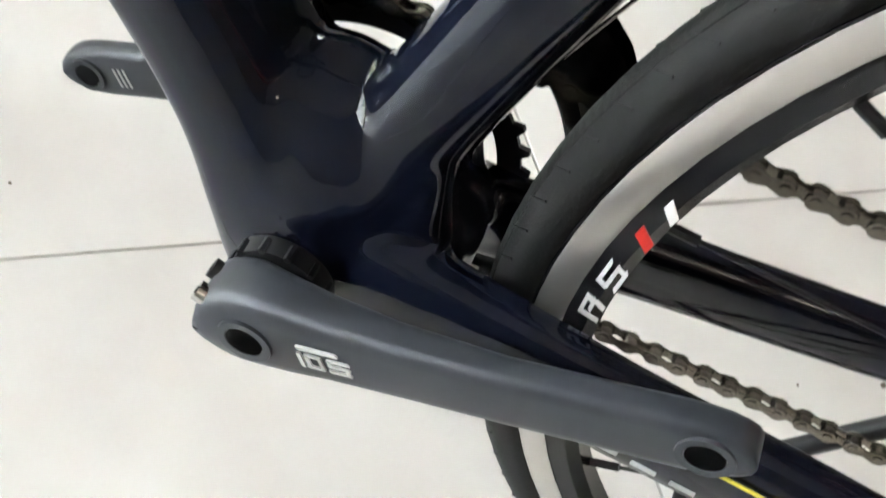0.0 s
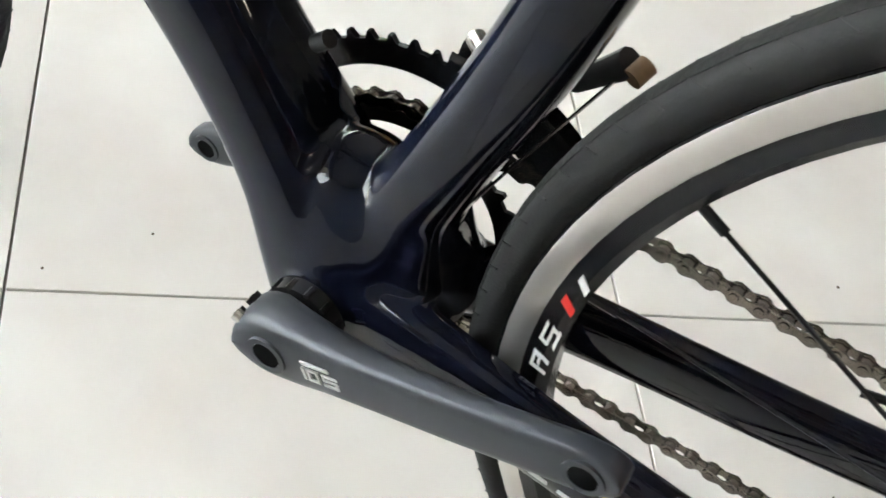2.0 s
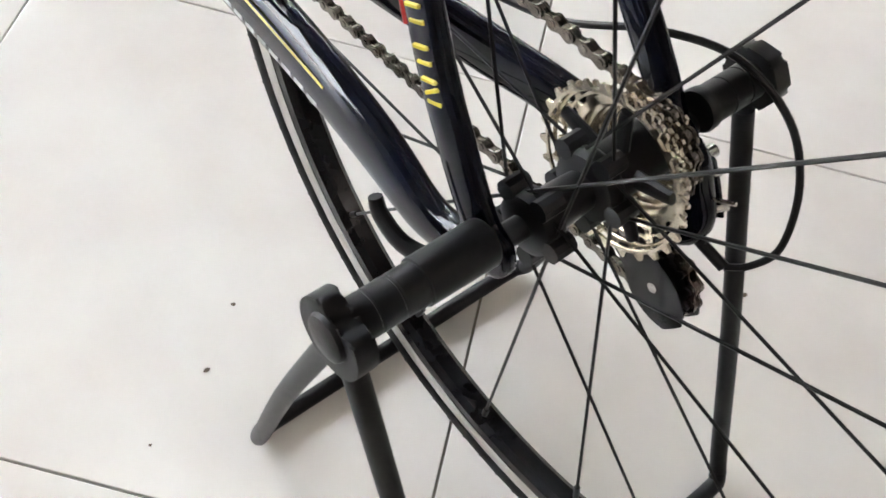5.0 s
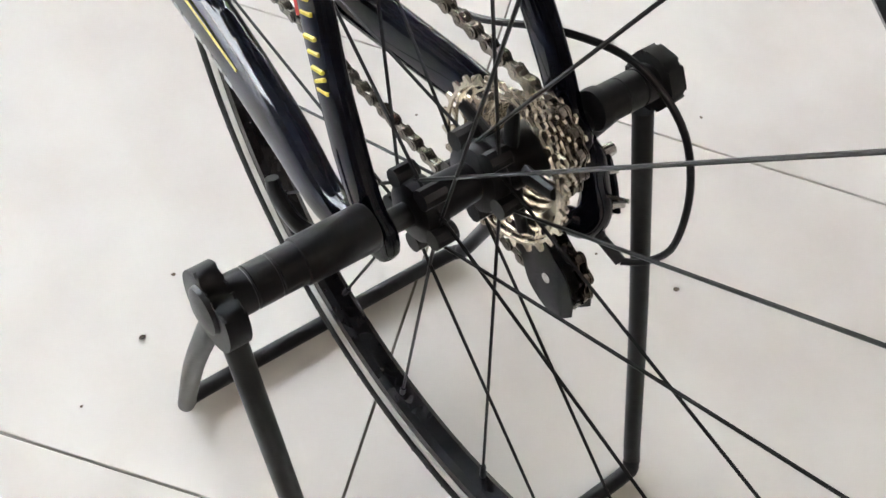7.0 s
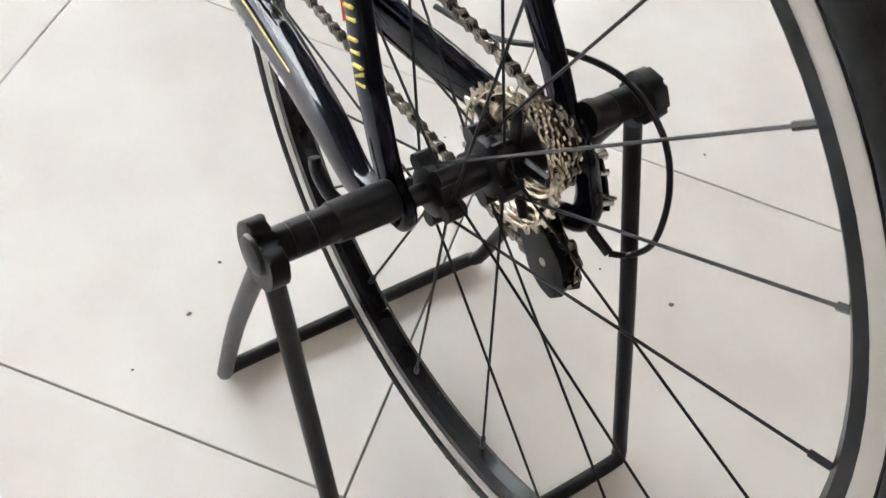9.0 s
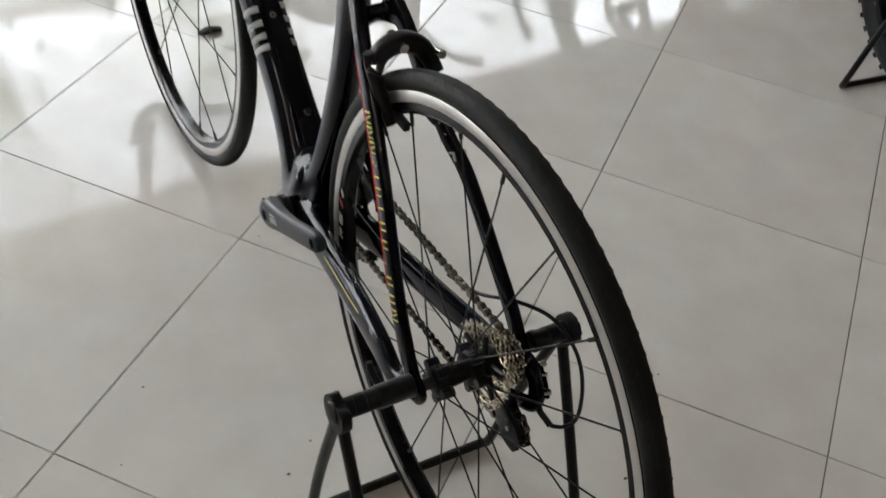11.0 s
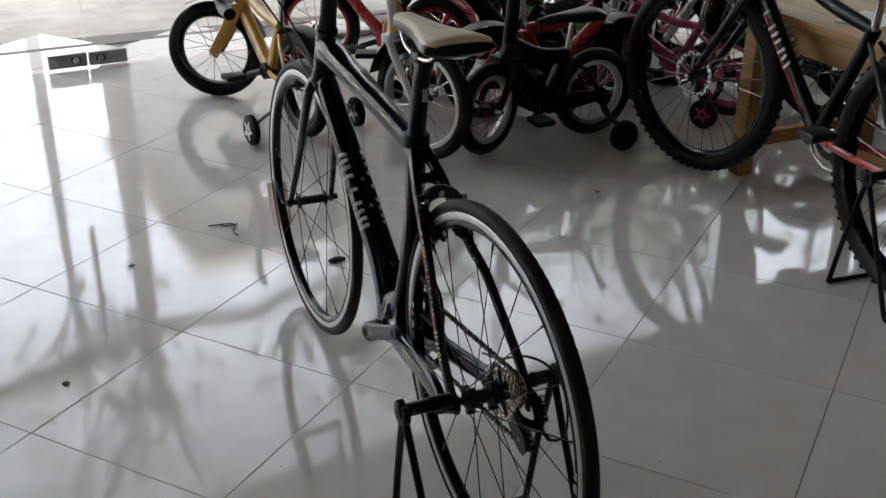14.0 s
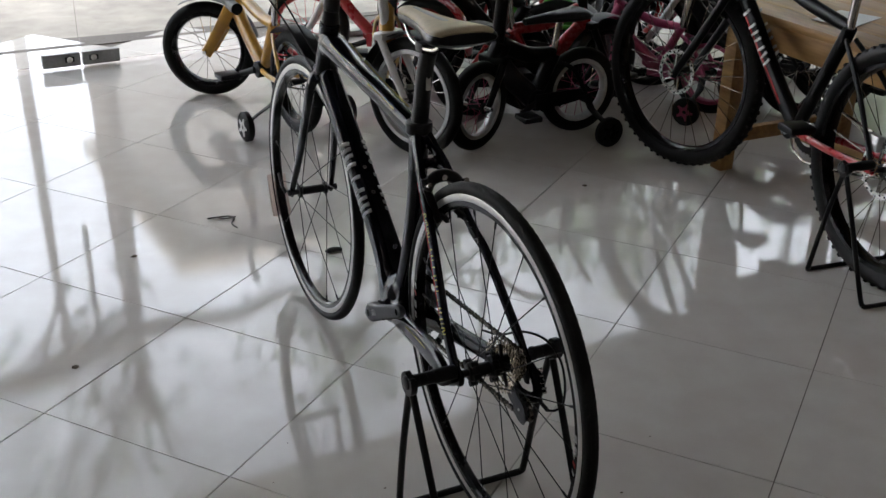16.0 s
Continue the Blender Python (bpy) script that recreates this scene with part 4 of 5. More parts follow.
# paper tag taped round the front tyre
def tyre_band(a0, a1, mat, label):
    bm = bmesh.new()
    rings = []
    for a in np.linspace(a0, a1, 9):
        ring = []
        for b in np.linspace(-0.35, math.pi + 0.35, 9):
            rr = 0.3225 + 0.0235 * math.sin(b)
            ring.append(bm.verts.new((0.0260 * math.cos(b), FA[1] + rr * math.cos(a), FA[2] + rr * math.sin(a))))
        rings.append(ring)
    for p, q in zip(rings, rings[1:]):
        for k in range(8):
            bm.faces.new((p[k], p[k + 1], q[k + 1], q[k]))
    bmesh.ops.solidify(bm, geom=list(bm.faces), thickness=0.0012)
    return part("paper_wrap", bm, mat, front_wheel, label)


tyre_band(radians(-33), radians(-13), M_PAPER, "pinkish white paper wrapped round the tyre")

# ---- glazed shop front ----
M_GLASS = bpy.data.materials.new("clear_glass")
M_GLASS.use_nodes = True
gb = M_GLASS.node_tree.nodes["Principled BSDF"]
gb.inputs["Base Color"].default_value = (0.96, 0.985, 0.97, 1)
gb.inputs["Transmission Weight"].default_value = 1.0
gb.inputs["Roughness"].default_value = 0.0
gb.inputs["IOR"].default_value = 1.1


def glass_door(n, x0, x1, hinge):
    door = tagged(thing("door_%d" % n, "frameless glass shop door with steel patch fittings", "door", at=FACADE), kind="structure")
    pane = part("pane", box((x0 + x1) / 2, 0, 1.425, x1 - x0, 0.010, 2.81), M_GLASS, door, smooth=0)
    pane.visible_shadow = False
    mid = x1 - 0.085 if hinge > 0 else x0 + 0.085
    fit = part("patch_fitting", box(mid, 0, 0.042, 0.165, 0.034, 0.060, 0.004), M_ALU, door, "brushed grey steel patch fitting")
    lock = mid + hinge * 0.035
    part("lock_cylinder", lathe([(-0.0195, 0.010), (-0.0195, 0.013), (-0.017, 0.016), (-0.016, 0.016)], (lock, 0, 0.044), "y", 20), M_STEEL, fit)
    part("lock_plate", sweep([(lock - 0.020, -0.0172, 0.044, 0.012, 0.0012), (lock + 0.020, -0.0172, 0.044, 0.012, 0.0012)], 1, 10, (0, 0, 1)), M_SATIN, fit)
    part("lock_bolt", rod([(mid - 0.05, 0, 0.014), (mid + 0.04, 0, 0.014)], 0.004, 1, 8), M_SATIN, fit)
    part("pull_handle", rod([(mid, -0.05, 0.75), (mid, -0.05, 1.45)], 0.014, 1, 14), M_STEEL, door)
    for z in (0.8, 1.4):
        part("handle_post", rod([(mid, -0.05, z), (mid, 0.0, z)], 0.008, 1, 10), M_STEEL, door)


glass_door(1, -0.92, 0.014, 1)
glass_door(2, 0.020, 0.95, -1)
k = 1
for x0, x1 in ((-3.2, -1.99), (-1.97, -0.94), (0.97, 2.2), (2.22, 3.5), (3.52, 4.8), (4.82, 5.75)):
    win = tagged(thing("window_%d" % k, "tall clear glass shop front pane in thin metal frame", "window", at=FACADE), kind="structure")
    top = 2.83 if x0 < 2.1 else 2.29
    part("pane", box((x0 + x1) / 2, 0, top / 2 + 0.015, x1 - x0, 0.010, top - 0.03), M_GLASS, win, smooth=0).visible_shadow = False
    part("window_frame", box(x1 + 0.010, 0, top / 2, 0.018, 0.05, top), M_ALU, win)
    part("window_sill", box((x0 + x1) / 2, 0, 0.016, x1 - x0, 0.05, 0.028), M_ALU, win)
    k += 1
# canopy out of view, added to keep sky light off the concrete
slab("awning", -3.6, 6.2, 0.08, 0.95, 3.22, 3.32, M_ALU, "unseen flat metal canopy added to shade the forecourt", "awning", FACADE)
slab("trim", -3.6, 6.2, 0.37, 0.416, -0.062, 0.0005, M_GROUT, "stone edge of the shop floor above the forecourt", "kerb", FACADE)


# ---- trees outside ----
def tree(x, y, height, trunk_r, spread, leaves, seed, label, crown_low=0.45, lean=0.1):
    rng = random.Random(seed)
    t = thing("tree", label, "tree", at=pose(x, y, -0.06))
    top = (lean * height * 0.5, lean * height * 0.2, height * 0.7)
    trunk = part("trunk", sweep([(0, 0, -0.05, trunk_r * 1.35, trunk_r * 1.35), (top[0] * 0.2, top[1] * 0.3, height * 0.2, trunk_r, trunk_r), (top[0] * 0.6, top[1] * 0.5, height * 0.45, trunk_r * 0.8, trunk_r * 0.8), (*top, trunk_r * 0.35, trunk_r * 0.35)], 4, 10), M_BARK, t)
    tips = []
    for k in range(11):
        a = rng.uniform(0, 6.28)
        h0 = height * rng.uniform(crown_low * 0.8, 0.66)
        f = h0 / (height * 0.7)
        q0 = (top[0] * f, top[1] * f, h0)
        ln = spread * rng.uniform(0.5, 1.0)
        q2 = (q0[0] + ln * math.cos(a), q0[1] + ln * math.sin(a), h0 + height * rng.uniform(0.05, 0.3))
        q1 = tuple((p + q) / 2 + rng.uniform(-0.15, 0.15) for p, q in zip(q0, q2))
        part("limb", sweep([(*q0, trunk_r * 0.35, trunk_r * 0.35), (*q1, trunk_r * 0.22, trunk_r * 0.22), (*q2, trunk_r * 0.08, trunk_r * 0.08)], 3, 6), M_BARK, t)
        tips += [q1, q2, q2]
    verts, faces = [], []
    for k in range(leaves):
        c = rng.choice(tips)
        p = Vector((c[0] + rng.gauss(0, spread * 0.2), c[1] + rng.gauss(0, spread * 0.2), c[2] + rng.gauss(0, spread * 0.17)))
        s = rng.uniform(0.05, 0.13)
        m = Euler((rng.uniform(0, 6.3), rng.uniform(0, 6.3), rng.uniform(0, 6.3))).to_matrix()
        b = len(verts)
        for v in ((-s, 0, 0), (0, -s * 0.45, 0.01), (s, 0, 0), (0, s * 0.45, 0.01)):
            verts.append(tuple(p + m @ Vector(v)))
        faces.append((b, b + 1, b + 2, b + 3))
    me = bpy.data.meshes.new("mesh")
    me.from_pydata(verts, [], faces)
    part("crown", me, M_LEAF, t, "loose green foliage with sky gaps")
    return t


tree(-0.15, 7.0, 5.5, 0.045, 1.2, 90, 3, "slender young street tree with thin foliage", 0.6, 0.02)
pale = tree(0.45, 7.4, 6.5, 0.11, 1.6, 170, 4, "street tree with pale trunk and open crown", 0.6, 0.03)
part("bough", sweep([(-1.5, -0.1, 4.0, 0.05, 0.05), (-1.12, -0.2, 3.72, 0.07, 0.07), (-0.65, -0.2, 3.63, 0.09, 0.09), (-0.05, -0.12, 3.50, 0.11, 0.10), (0.44, -0.2, 3.42, 0.075, 0.07), (1.0, -0.2, 3.48, 0.07, 0.065), (1.22, -0.2, 3.36, 0.06, 0.055), (1.55, -0.2, 3.33, 0.05, 0.05), (2.07, -0.2, 3.33, 0.035, 0.035), (2.6, -0.2, 3.5, 0.015, 0.015)], 4, 10, side=(0, 1, 0)), M_BARK, pale, "long level bough")
tree(3.6, 8.5, 5.2, 0.16, 1.7, 2600, 5, "broad leafy street tree with dense crown", 0.3)
tree(6.4, 9.5, 5.8, 0.17, 2.0, 2600, 6, "broad leafy street tree with dense crown", 0.25)
tree(9.6, 9.0, 5.5, 0.17, 2.0, 2600, 7, "broad leafy street tree with dense crown", 0.25)
tree(13.0, 10.5, 6.0, 0.17, 2.2, 2400, 8, "broad leafy street tree with dense crown", 0.25)
tree(-4.2, 12.0, 5.5, 0.15, 1.8, 1800, 9, "broad leafy street tree with dense crown", 0.35)

# ---- the other bicycles ----
M_KIDYEL = material("yellow_orange_enamel", (0.55, 0.29, 0.03), 0.3, coat=0.4, scale=50, var=0.15)
M_KIDWHITE = material("white_enamel", (0.72, 0.70, 0.68), 0.3, coat=0.3, scale=50, var=0.08)
M_KIDPINK = material("pink_enamel", (0.36, 0.05, 0.12), 0.35, scale=50, var=0.2)
M_KIDRED = material("red_enamel", (0.42, 0.02, 0.025), 0.28, coat=0.4, scale=50, var=0.2)
M_KIDGREEN = material("green_enamel", (0.10, 0.42, 0.05), 0.35, scale=50, var=0.2)
M_KIDBLACK = material("black_enamel", (0.006, 0.006, 0.007), 0.35, spec=0.2, scale=50, var=0.3)
M_SILVER = material("painted_silver", (0.50, 0.50, 0.50), 0.35, metal=0.7, scale=80, var=0.15)


def turned(ob, p, deg):
    ob.matrix_basis = Matrix.Translation(p) @ pose(0, 0, 0, 0, 0, deg) @ Matrix.Translation(-Vector(p))


def plain_bike(name, label, cat, at, r, ty, wb, frame_mat, fork_mat, rim_mat, spoke_mat, spokes, bar_h, seat_h, tube=0.016, steer=0, trainers=False, guard=None,
               mud=None, knobs=False, disc=False, grip_mat=None, letters=False, group="", crank_deg=20, swing=False, spring=False, saddle_mat=None, trainer_mat=None, seg=48, stout=1.0):
    b = thing(name, label, cat, group, at)
    bb = (0.0, wb * 0.42, r * 0.92)
    hx = wb - r * 0.62
    head_lo, head_hi = (0, hx, r * 1.95), (0, hx - 0.05 * wb, r * 1.95 + wb * 0.11)
    seat = (0, wb * 0.26, seat_h * 0.72)
    fr = part("frame", sweep([(*head_lo, tube * 1.1, tube * 1.3), (0, (hx + bb[1]) / 2, (head_lo[2] + bb[2]) / 2 - 0.01, tube, tube * 1.35), (*bb, tube * 1.2, tube * 1.4)], 5, 14), frame_mat, b)
    part("top_tube", sweep([(*head_hi, tube * 0.9, tube), (0, wb * 0.5, (head_hi[2] + seat[2]) / 2 - 0.02, tube * 0.9, tube), (*seat, tube * 0.8, tube * 0.9)], 5, 12), frame_mat, fr)
    part("head_tube", rod([head_lo, head_hi], tube * 1.25, 1, 16), frame_mat, fr)
    part("seat_tube", rod([bb, seat], tube * 0.95, 1, 14), frame_mat, fr)
    part("bottom_bracket", rod([(-0.035, bb[1], bb[2]), (0.035, bb[1], bb[2])], tube * 1.35, 1, 16), M_SATIN, fr)
    for s in (-1, 1):
        w = ty + 0.022
        part("chain_stay", sweep([(s * 0.02, bb[1], bb[2], 0.008, 0.011), (s * w, wb * 0.22, (bb[2] + r) / 2, 0.008, 0.011), (s * (w + 0.012), 0.0, r, 0.006, 0.010)], 4, 10), M_KIDRED if letters else fork_mat if swing else frame_mat, fr)
        part("seat_stay", sweep([(s * 0.016, seat[1] - 0.01, seat[2] - 0.03, 0.006, 0.008), (s * w, wb * 0.12, (seat[2] + r) / 2 + 0.02, 0.007, 0.009), (s * (w + 0.012), 0.0, r, 0.006, 0.009)], 4, 10), frame_mat, fr)
    hub = [(-0.045, 0.006), (-0.03, 0.007), (-0.03, 0.018), (-0.026, 0.019), (-0.022, 0.013), (0.022, 0.013), (0.026, 0.019), (0.03, 0.018), (0.03, 0.007), (0.045, 0.006)]
    kw = dict(tread=False, rim_mat=rim_mat, spoke_r=0.0013, nip=False, cross=0.9, seg=seg, spoke_mat=spoke_mat)
    rw, _ = spoked_wheel(b, (0, 0, r), r, ty, ty * 0.75, 0.016, spokes, (-0.026, 0.026), 0.016, hub, 0.1, **kw)
    fw, _ = spoked_wheel(b, (0, wb, r), r, ty, ty * 0.75, 0.016, spokes, (-0.026, 0.026), 0.016, hub, 0.3, **kw)
    if knobs:
        for wh, yy in ((rw, 0.0), (fw, wb)):
            bm = bmesh.new()
            n = 64
            for k in range(n):
                a = 2 * math.pi * k / n
                for dx in (-0.62, 0.0, 0.62):
                    rr = r - ty + ty * math.sqrt(1 - dx * dx) - 0.001
                    m = Matrix.Translation((dx * ty, yy + rr * math.cos(a + dx * 0.04), r + rr * math.sin(a + dx * 0.04))) @ Matrix.Rotation(a, 4, "X") @ Matrix.Diagonal((ty * 0.42, 0.007, 0.011, 1))
                    bmesh.ops.create_cube(bm, size=1, matrix=m)
            tagged(part("tyre_tread", bm, M_RUBBER, wh, smooth=0), kind="stuff")
    if disc:
        for wh, yy in ((rw, 0.0), (fw, wb)):
            d = part("brake_disc", lathe([(-0.036, 0.064), (-0.0345, 0.064), (-0.0345, 0.079), (-0.036, 0.079)], (0, yy, r), "x", 36, closed=True), M_STEEL, wh, "drilled steel brake disc")
            for k in range(6):
                a = k * math.pi / 3
                part("disc_arm", rod([(-0.035, yy + 0.02 * math.cos(a), r + 0.02 * math.sin(a)), (-0.035, yy + 0.06 * math.cos(a + 0.4), r + 0.06 * math.sin(a + 0.4))], 0.004, 1, 6), M_STEEL, d)
            for k in range(24):
                a = k * math.pi / 12
                rr = 0.0715 + 0.003 * (-1) ** k
                # disc isn't pierced: dark plugs paint the shade of the drillings
                part("disc_hole_shade", rod([(-0.0364, yy + rr * math.cos(a), r + rr * math.sin(a)), (-0.0342, yy + rr * math.cos(a), r + rr * math.sin(a))], 0.0034, 1, 8), M_HOLE_SHADE, d)
        part("brake_caliper", box(-0.040, 0.035, r + 0.070, 0.026, 0.05, 0.045, 0.006), M_SILVER, fr, "silver disc brake caliper")
    fk = part("fork", rod([(0, hx - 0.002, r * 1.93), (0, hx - 0.05 * wb - 0.01, bar_h)], tube * 0.8, 1, 12), fork_mat, b)
    part("crown", box(0, hx + 0.008, r * 1.95, 2 * (ty + 0.035), 0.045, 0.03, 0.008), fork_mat, fk)
    for s in (-1, 1):
        w = ty + 0.022
        part("blade", sweep([(s * w, hx + 0.006, r * 1.97, 0.014, 0.015 * stout), (s * w, (hx + wb) / 2 - 0.005, r * 1.5, 0.0135, 0.0145 * stout), (s * w, wb - 0.01, r * 1.02, 0.011, 0.013 * stout), (s * w, wb, r * 0.95, 0.008, 0.014 * stout)], 4, 12), fork_mat, fk)
    part("axle_nut", rod([(-ty - 0.045, wb, r), (ty + 0.045, wb, r)], 0.008, 1, 10), M_STEEL, fk)
    by = hx - 0.05 * wb - 0.01
    bar = part("handlebar", rod([(-0.25, by - 0.05, bar_h + 0.05), (-0.16, by - 0.01, bar_h + 0.055), (-0.06, by + 0.02, bar_h), (0.06, by + 0.02, bar_h), (0.16, by - 0.01, bar_h + 0.055), (0.25, by - 0.05, bar_h + 0.05)], 0.011, 4, 10), M_SATIN, fk)
    for s in (-1, 1):
        part("grip", rod([(s * 0.25, by - 0.05, bar_h + 0.05), (s * 0.17, by - 0.014, bar_h + 0.055)], 0.016, 1, 12), grip_mat or M_RUBBER, bar)
    turned(fk, (0, hx, 0), steer)
    turned(fw, (0, hx, 0), steer)
    sp = part("seat_post", rod([seat, (0, seat[1] - 0.02, seat_h)], 0.0125, 1, 12), M_STEEL, b)
    part("saddle", sweep([(0, seat[1] + 0.13, seat_h + 0.005, 0.016, 0.012), (0, seat[1] + 0.06, seat_h + 0.012, 0.024, 0.018), (0, seat[1] - 0.04, seat_h + 0.016, 0.055, 0.022), (0, seat[1] - 0.10, seat_h + 0.020, 0.075, 0.022), (0, seat[1] - 0.13, seat_h + 0.022, 0.060, 0.012)], 4, 14), saddle_mat or M_PLASTIC, b)
    cl = min(0.17, r * 0.55)
    ck = part("crankset", gear(bb[1], bb[2], min(0.085, r * 0.36), 32, 0.004, min(0.06, r * 0.25), 0.040, 0.043), M_SATIN, b)
    for s in (-1, 1):
        a = radians(crank_deg) + (math.pi if s > 0 else 0)
        tip = (s * 0.062, bb[1] + cl * math.cos(a), bb[2] - cl * math.sin(a))
        part("crank_arm", sweep([(s * 0.045, bb[1], bb[2], 0.007, 0.014), (*tip, 0.006, 0.011)], 2, 10), M_SILVER if letters else M_SATIN, ck)
        part("pedal", box(tip[0] + s * 0.055, tip[1], tip[2], 0.085, 0.075, 0.022, 0.006), M_PLASTIC, ck)
    part("chain", rod([(0.042, bb[1] + 0.01, bb[2] + r * 0.33), (0.042, 0.0, r + 0.035), (0.042, -0.035, r), (0.042, 0.0, r - 0.035), (0.042, bb[1], bb[2] - r * 0.33), (0.042, bb[1] + r * 0.33, bb[2])], 0.0042, 3, 6, closed=True), M_CHAIN, b)
    if guard:
        part("chain_guard", sweep([(0.055, bb[1] + 0.10, bb[2], 0.006, 0.02), (0.056, bb[1], bb[2] + 0.005, 0.008, r * 0.42), (0.056, wb * 0.2, (bb[2] + r) / 2, 0.007, r * 0.24), (0.055, -0.01, r, 0.006, r * 0.26), (0.055, -0.05, r, 0.004, r * 0.12)], 5, 12, power=3), guard, b)
        part("chain_guard", sweep([(-0.052, bb[1] + 0.02, bb[2], 0.004, 0.03), (-0.054, wb * 0.2, (bb[2] + r) / 2, 0.005, r * 0.17), (-0.052, 0.0, r, 0.004, r * 0.12)], 5, 10, power=3), guard, b)
    if mud:
        for yy, a0, a1, wh in ((0.0, 50, 190, None), (wb, 60, 165, fk)):
            rows = []
            for a in np.linspace(radians(a0), radians(a1), 9):
                rr = r + 0.016
                rows.append((0, yy + rr * math.cos(a), r + rr * math.sin(a), ty + 0.014, 0.003))
            part("mudguard", sweep(rows, 2, 10), mud, wh or b)
    if spring:
        rows = []
        for k in range(60):
            a = 2 * math.pi * k / 10
            f = k / 59
            rows.append((0.017 * math.cos(a), seat[1] - 0.02 - 0.05 * f + 0.017 * math.sin(a) * 0.8, seat[2] - 0.02 - f * (seat[2] - bb[2]) * 0.5))
        part("shock_spring", rod(rows, 0.0032, 1, 6), M_KIDRED, fr, "red coil shock spring")
    if trainers:
        for s in (-1, 1):
            tx = s * (ty + 0.19)
            tr = part("training_wheel", lathe([(tx - 0.014, 0.018), (tx - 0.014, 0.048), (tx - 0.009, 0.056), (tx + 0.009, 0.056), (tx + 0.014, 0.048), (tx + 0.014, 0.018)], (0, -0.01, 0.058), "x", 28), M_RUBBER, b, "small black training wheel")
            part("wheel_disc", gear(-0.01, 0.058, 0.036, 5, 0.016, 0.008, tx - 0.016, tx + 0.016), trainer_mat or M_KIDWHITE, tr)
            part("stay_arm", sweep([(s * (ty + 0.045), 0.0, r, 0.004, 0.016), (s * (ty + 0.07), -0.004, r * 0.7, 0.004, 0.015), (tx - s * 0.03, -0.008, 0.085, 0.004, 0.012), (tx - s * 0.016, -0.01, 0.058, 0.004, 0.012)], 4, 8), M_SATIN, tr)
    if letters:
        p0, p1 = np.array(bb) + np.array((0, 0.05, 0.055)), np.array(head_lo)
        d = (p1 - p0) / np.linalg.norm(p1 - p0)
        u = np.array((0, -d[2], d[1]))
        shapes = [[((0, 0), (0.05, 1)), ((0.6, 0), (0.65, 1))], [((0, 0), (0.2, 1)), ((0.75, 0), (0.95, 1))], [((0.2, 0), (0.4, 1)), ((0.8, 0), (1, 1))], [((0.4, 0), (0.55, 1))]]
        for s in (-1, 1):
            for i, strokes in enumerate(shapes):
                bm = bmesh.new()
                base = p0 + d * (0.15 + i * 0.062)
                for (u0, v0), (u1, v1) in strokes:
                    q = [base + d * (0.045 * (1 - a)) + u * (0.036 * (c - 0.5)) for a, c in ((u0, v0), (u1, v1))]
                    sweep([(s * (tube * 1.02), e[1], e[2], 0.005, 0.0025) for e in q], 1, 6, (0, 0.7, 0.7), 4, bm=bm)
                part("letter_block", bm, M_WHITE, fr, "white letter-like block")
            strip([(s * tube * 1.1, *(p0 + d * 0.02 - u * 0.012)[1:]), (s * tube * 1.1, *(p1 - d * 0.1 - u * 0.012)[1:])], 0.004, M_KIDRED, "pin_line", fr, "red stripe")
    return b


def heading(x, y, to_x, to_y):
    return pose(x, y, 0, 0, 0, math.degrees(math.atan2(to_y - y, to_x - x)) - 90)


plain_bike("mountain_bike", "black and red mountain bike with knobbly tyres on a rear stand", "bicycle", heading(1.50, 0.505, 1.650, 1.535), 0.338, 0.027, 1.04, M_KIDBLACK, M_KIDBLACK, M_RIM, M_CHAIN, 28,
           1.02, 0.92, 0.021, 20, knobs=True, disc=True, letters=True, crank_deg=-158, seg=72)
stand2 = copy_thing(stand, pose(1.50, 0.495, -0.004, 0, 0, -6.3))
stand2["label"] = "black tubular display stand under the mountain bike"
plain_bike("kids_bicycle", "orange yellow kids bicycle with stout yellow fork and training wheels", "bicycle", heading(0.43, 2.36, 0.36, 2.90), 0.195, 0.024, 0.66, M_KIDYEL, M_KIDYEL, M_RIM, M_STEEL, 18,
           0.68, 0.52, 0.024, 52, trainers=True, mud=M_KIDBLACK, spring=True, stout=1.7, group="kids bicycles")
plain_bike("kids_bicycle", "white and yellow kids bicycle with silver rims", "bicycle", heading(0.93, 2.66, 0.63, 1.96), 0.215, 0.024, 0.76, M_KIDYEL, M_KIDWHITE, M_SILVER, M_STEEL, 18,
           0.74, 0.58, 0.022, 48, guard=M_KIDWHITE, mud=M_KIDBLACK, group="kids bicycles")
plain_bike("kids_bicycle", "small black kids bicycle with purple wheels and training wheels", "bicycle", heading(1.431, 1.967, 0.90, 1.967), 0.165, 0.024, 0.47, M_KIDBLACK, M_KIDBLACK, M_SILVER, M_KIDPINK, 16,
           0.56, 0.44, 0.030, 25, trainers=True, guard=M_KIDBLACK, trainer_mat=M_RIM, group="kids bicycles")
plain_bike("kids_bicycle", "pink kids bicycle with training wheels behind the table", "bicycle", heading(2.05, 1.95, 1.75, 2.55), 0.165, 0.022, 0.56, M_KIDPINK, M_KIDPINK, M_KIDPINK, M_STEEL, 16,
           0.60, 0.46, 0.018, -15, trainers=True, guard=M_KIDPINK, trainer_mat=M_KIDPINK, group="kids bicycles")
plain_bike("kids_bicycle", "green kids bicycle with white mudguards near the glass", "bicycle", heading(1.95, 2.70, 1.50, 3.15), 0.20, 0.024, 0.62, M_KIDGREEN, M_KIDWHITE, M_RIM, M_STEEL, 16,
           0.66, 0.50, 0.020, 10, mud=M_KIDWHITE, trainers=True, group="kids bicycles")
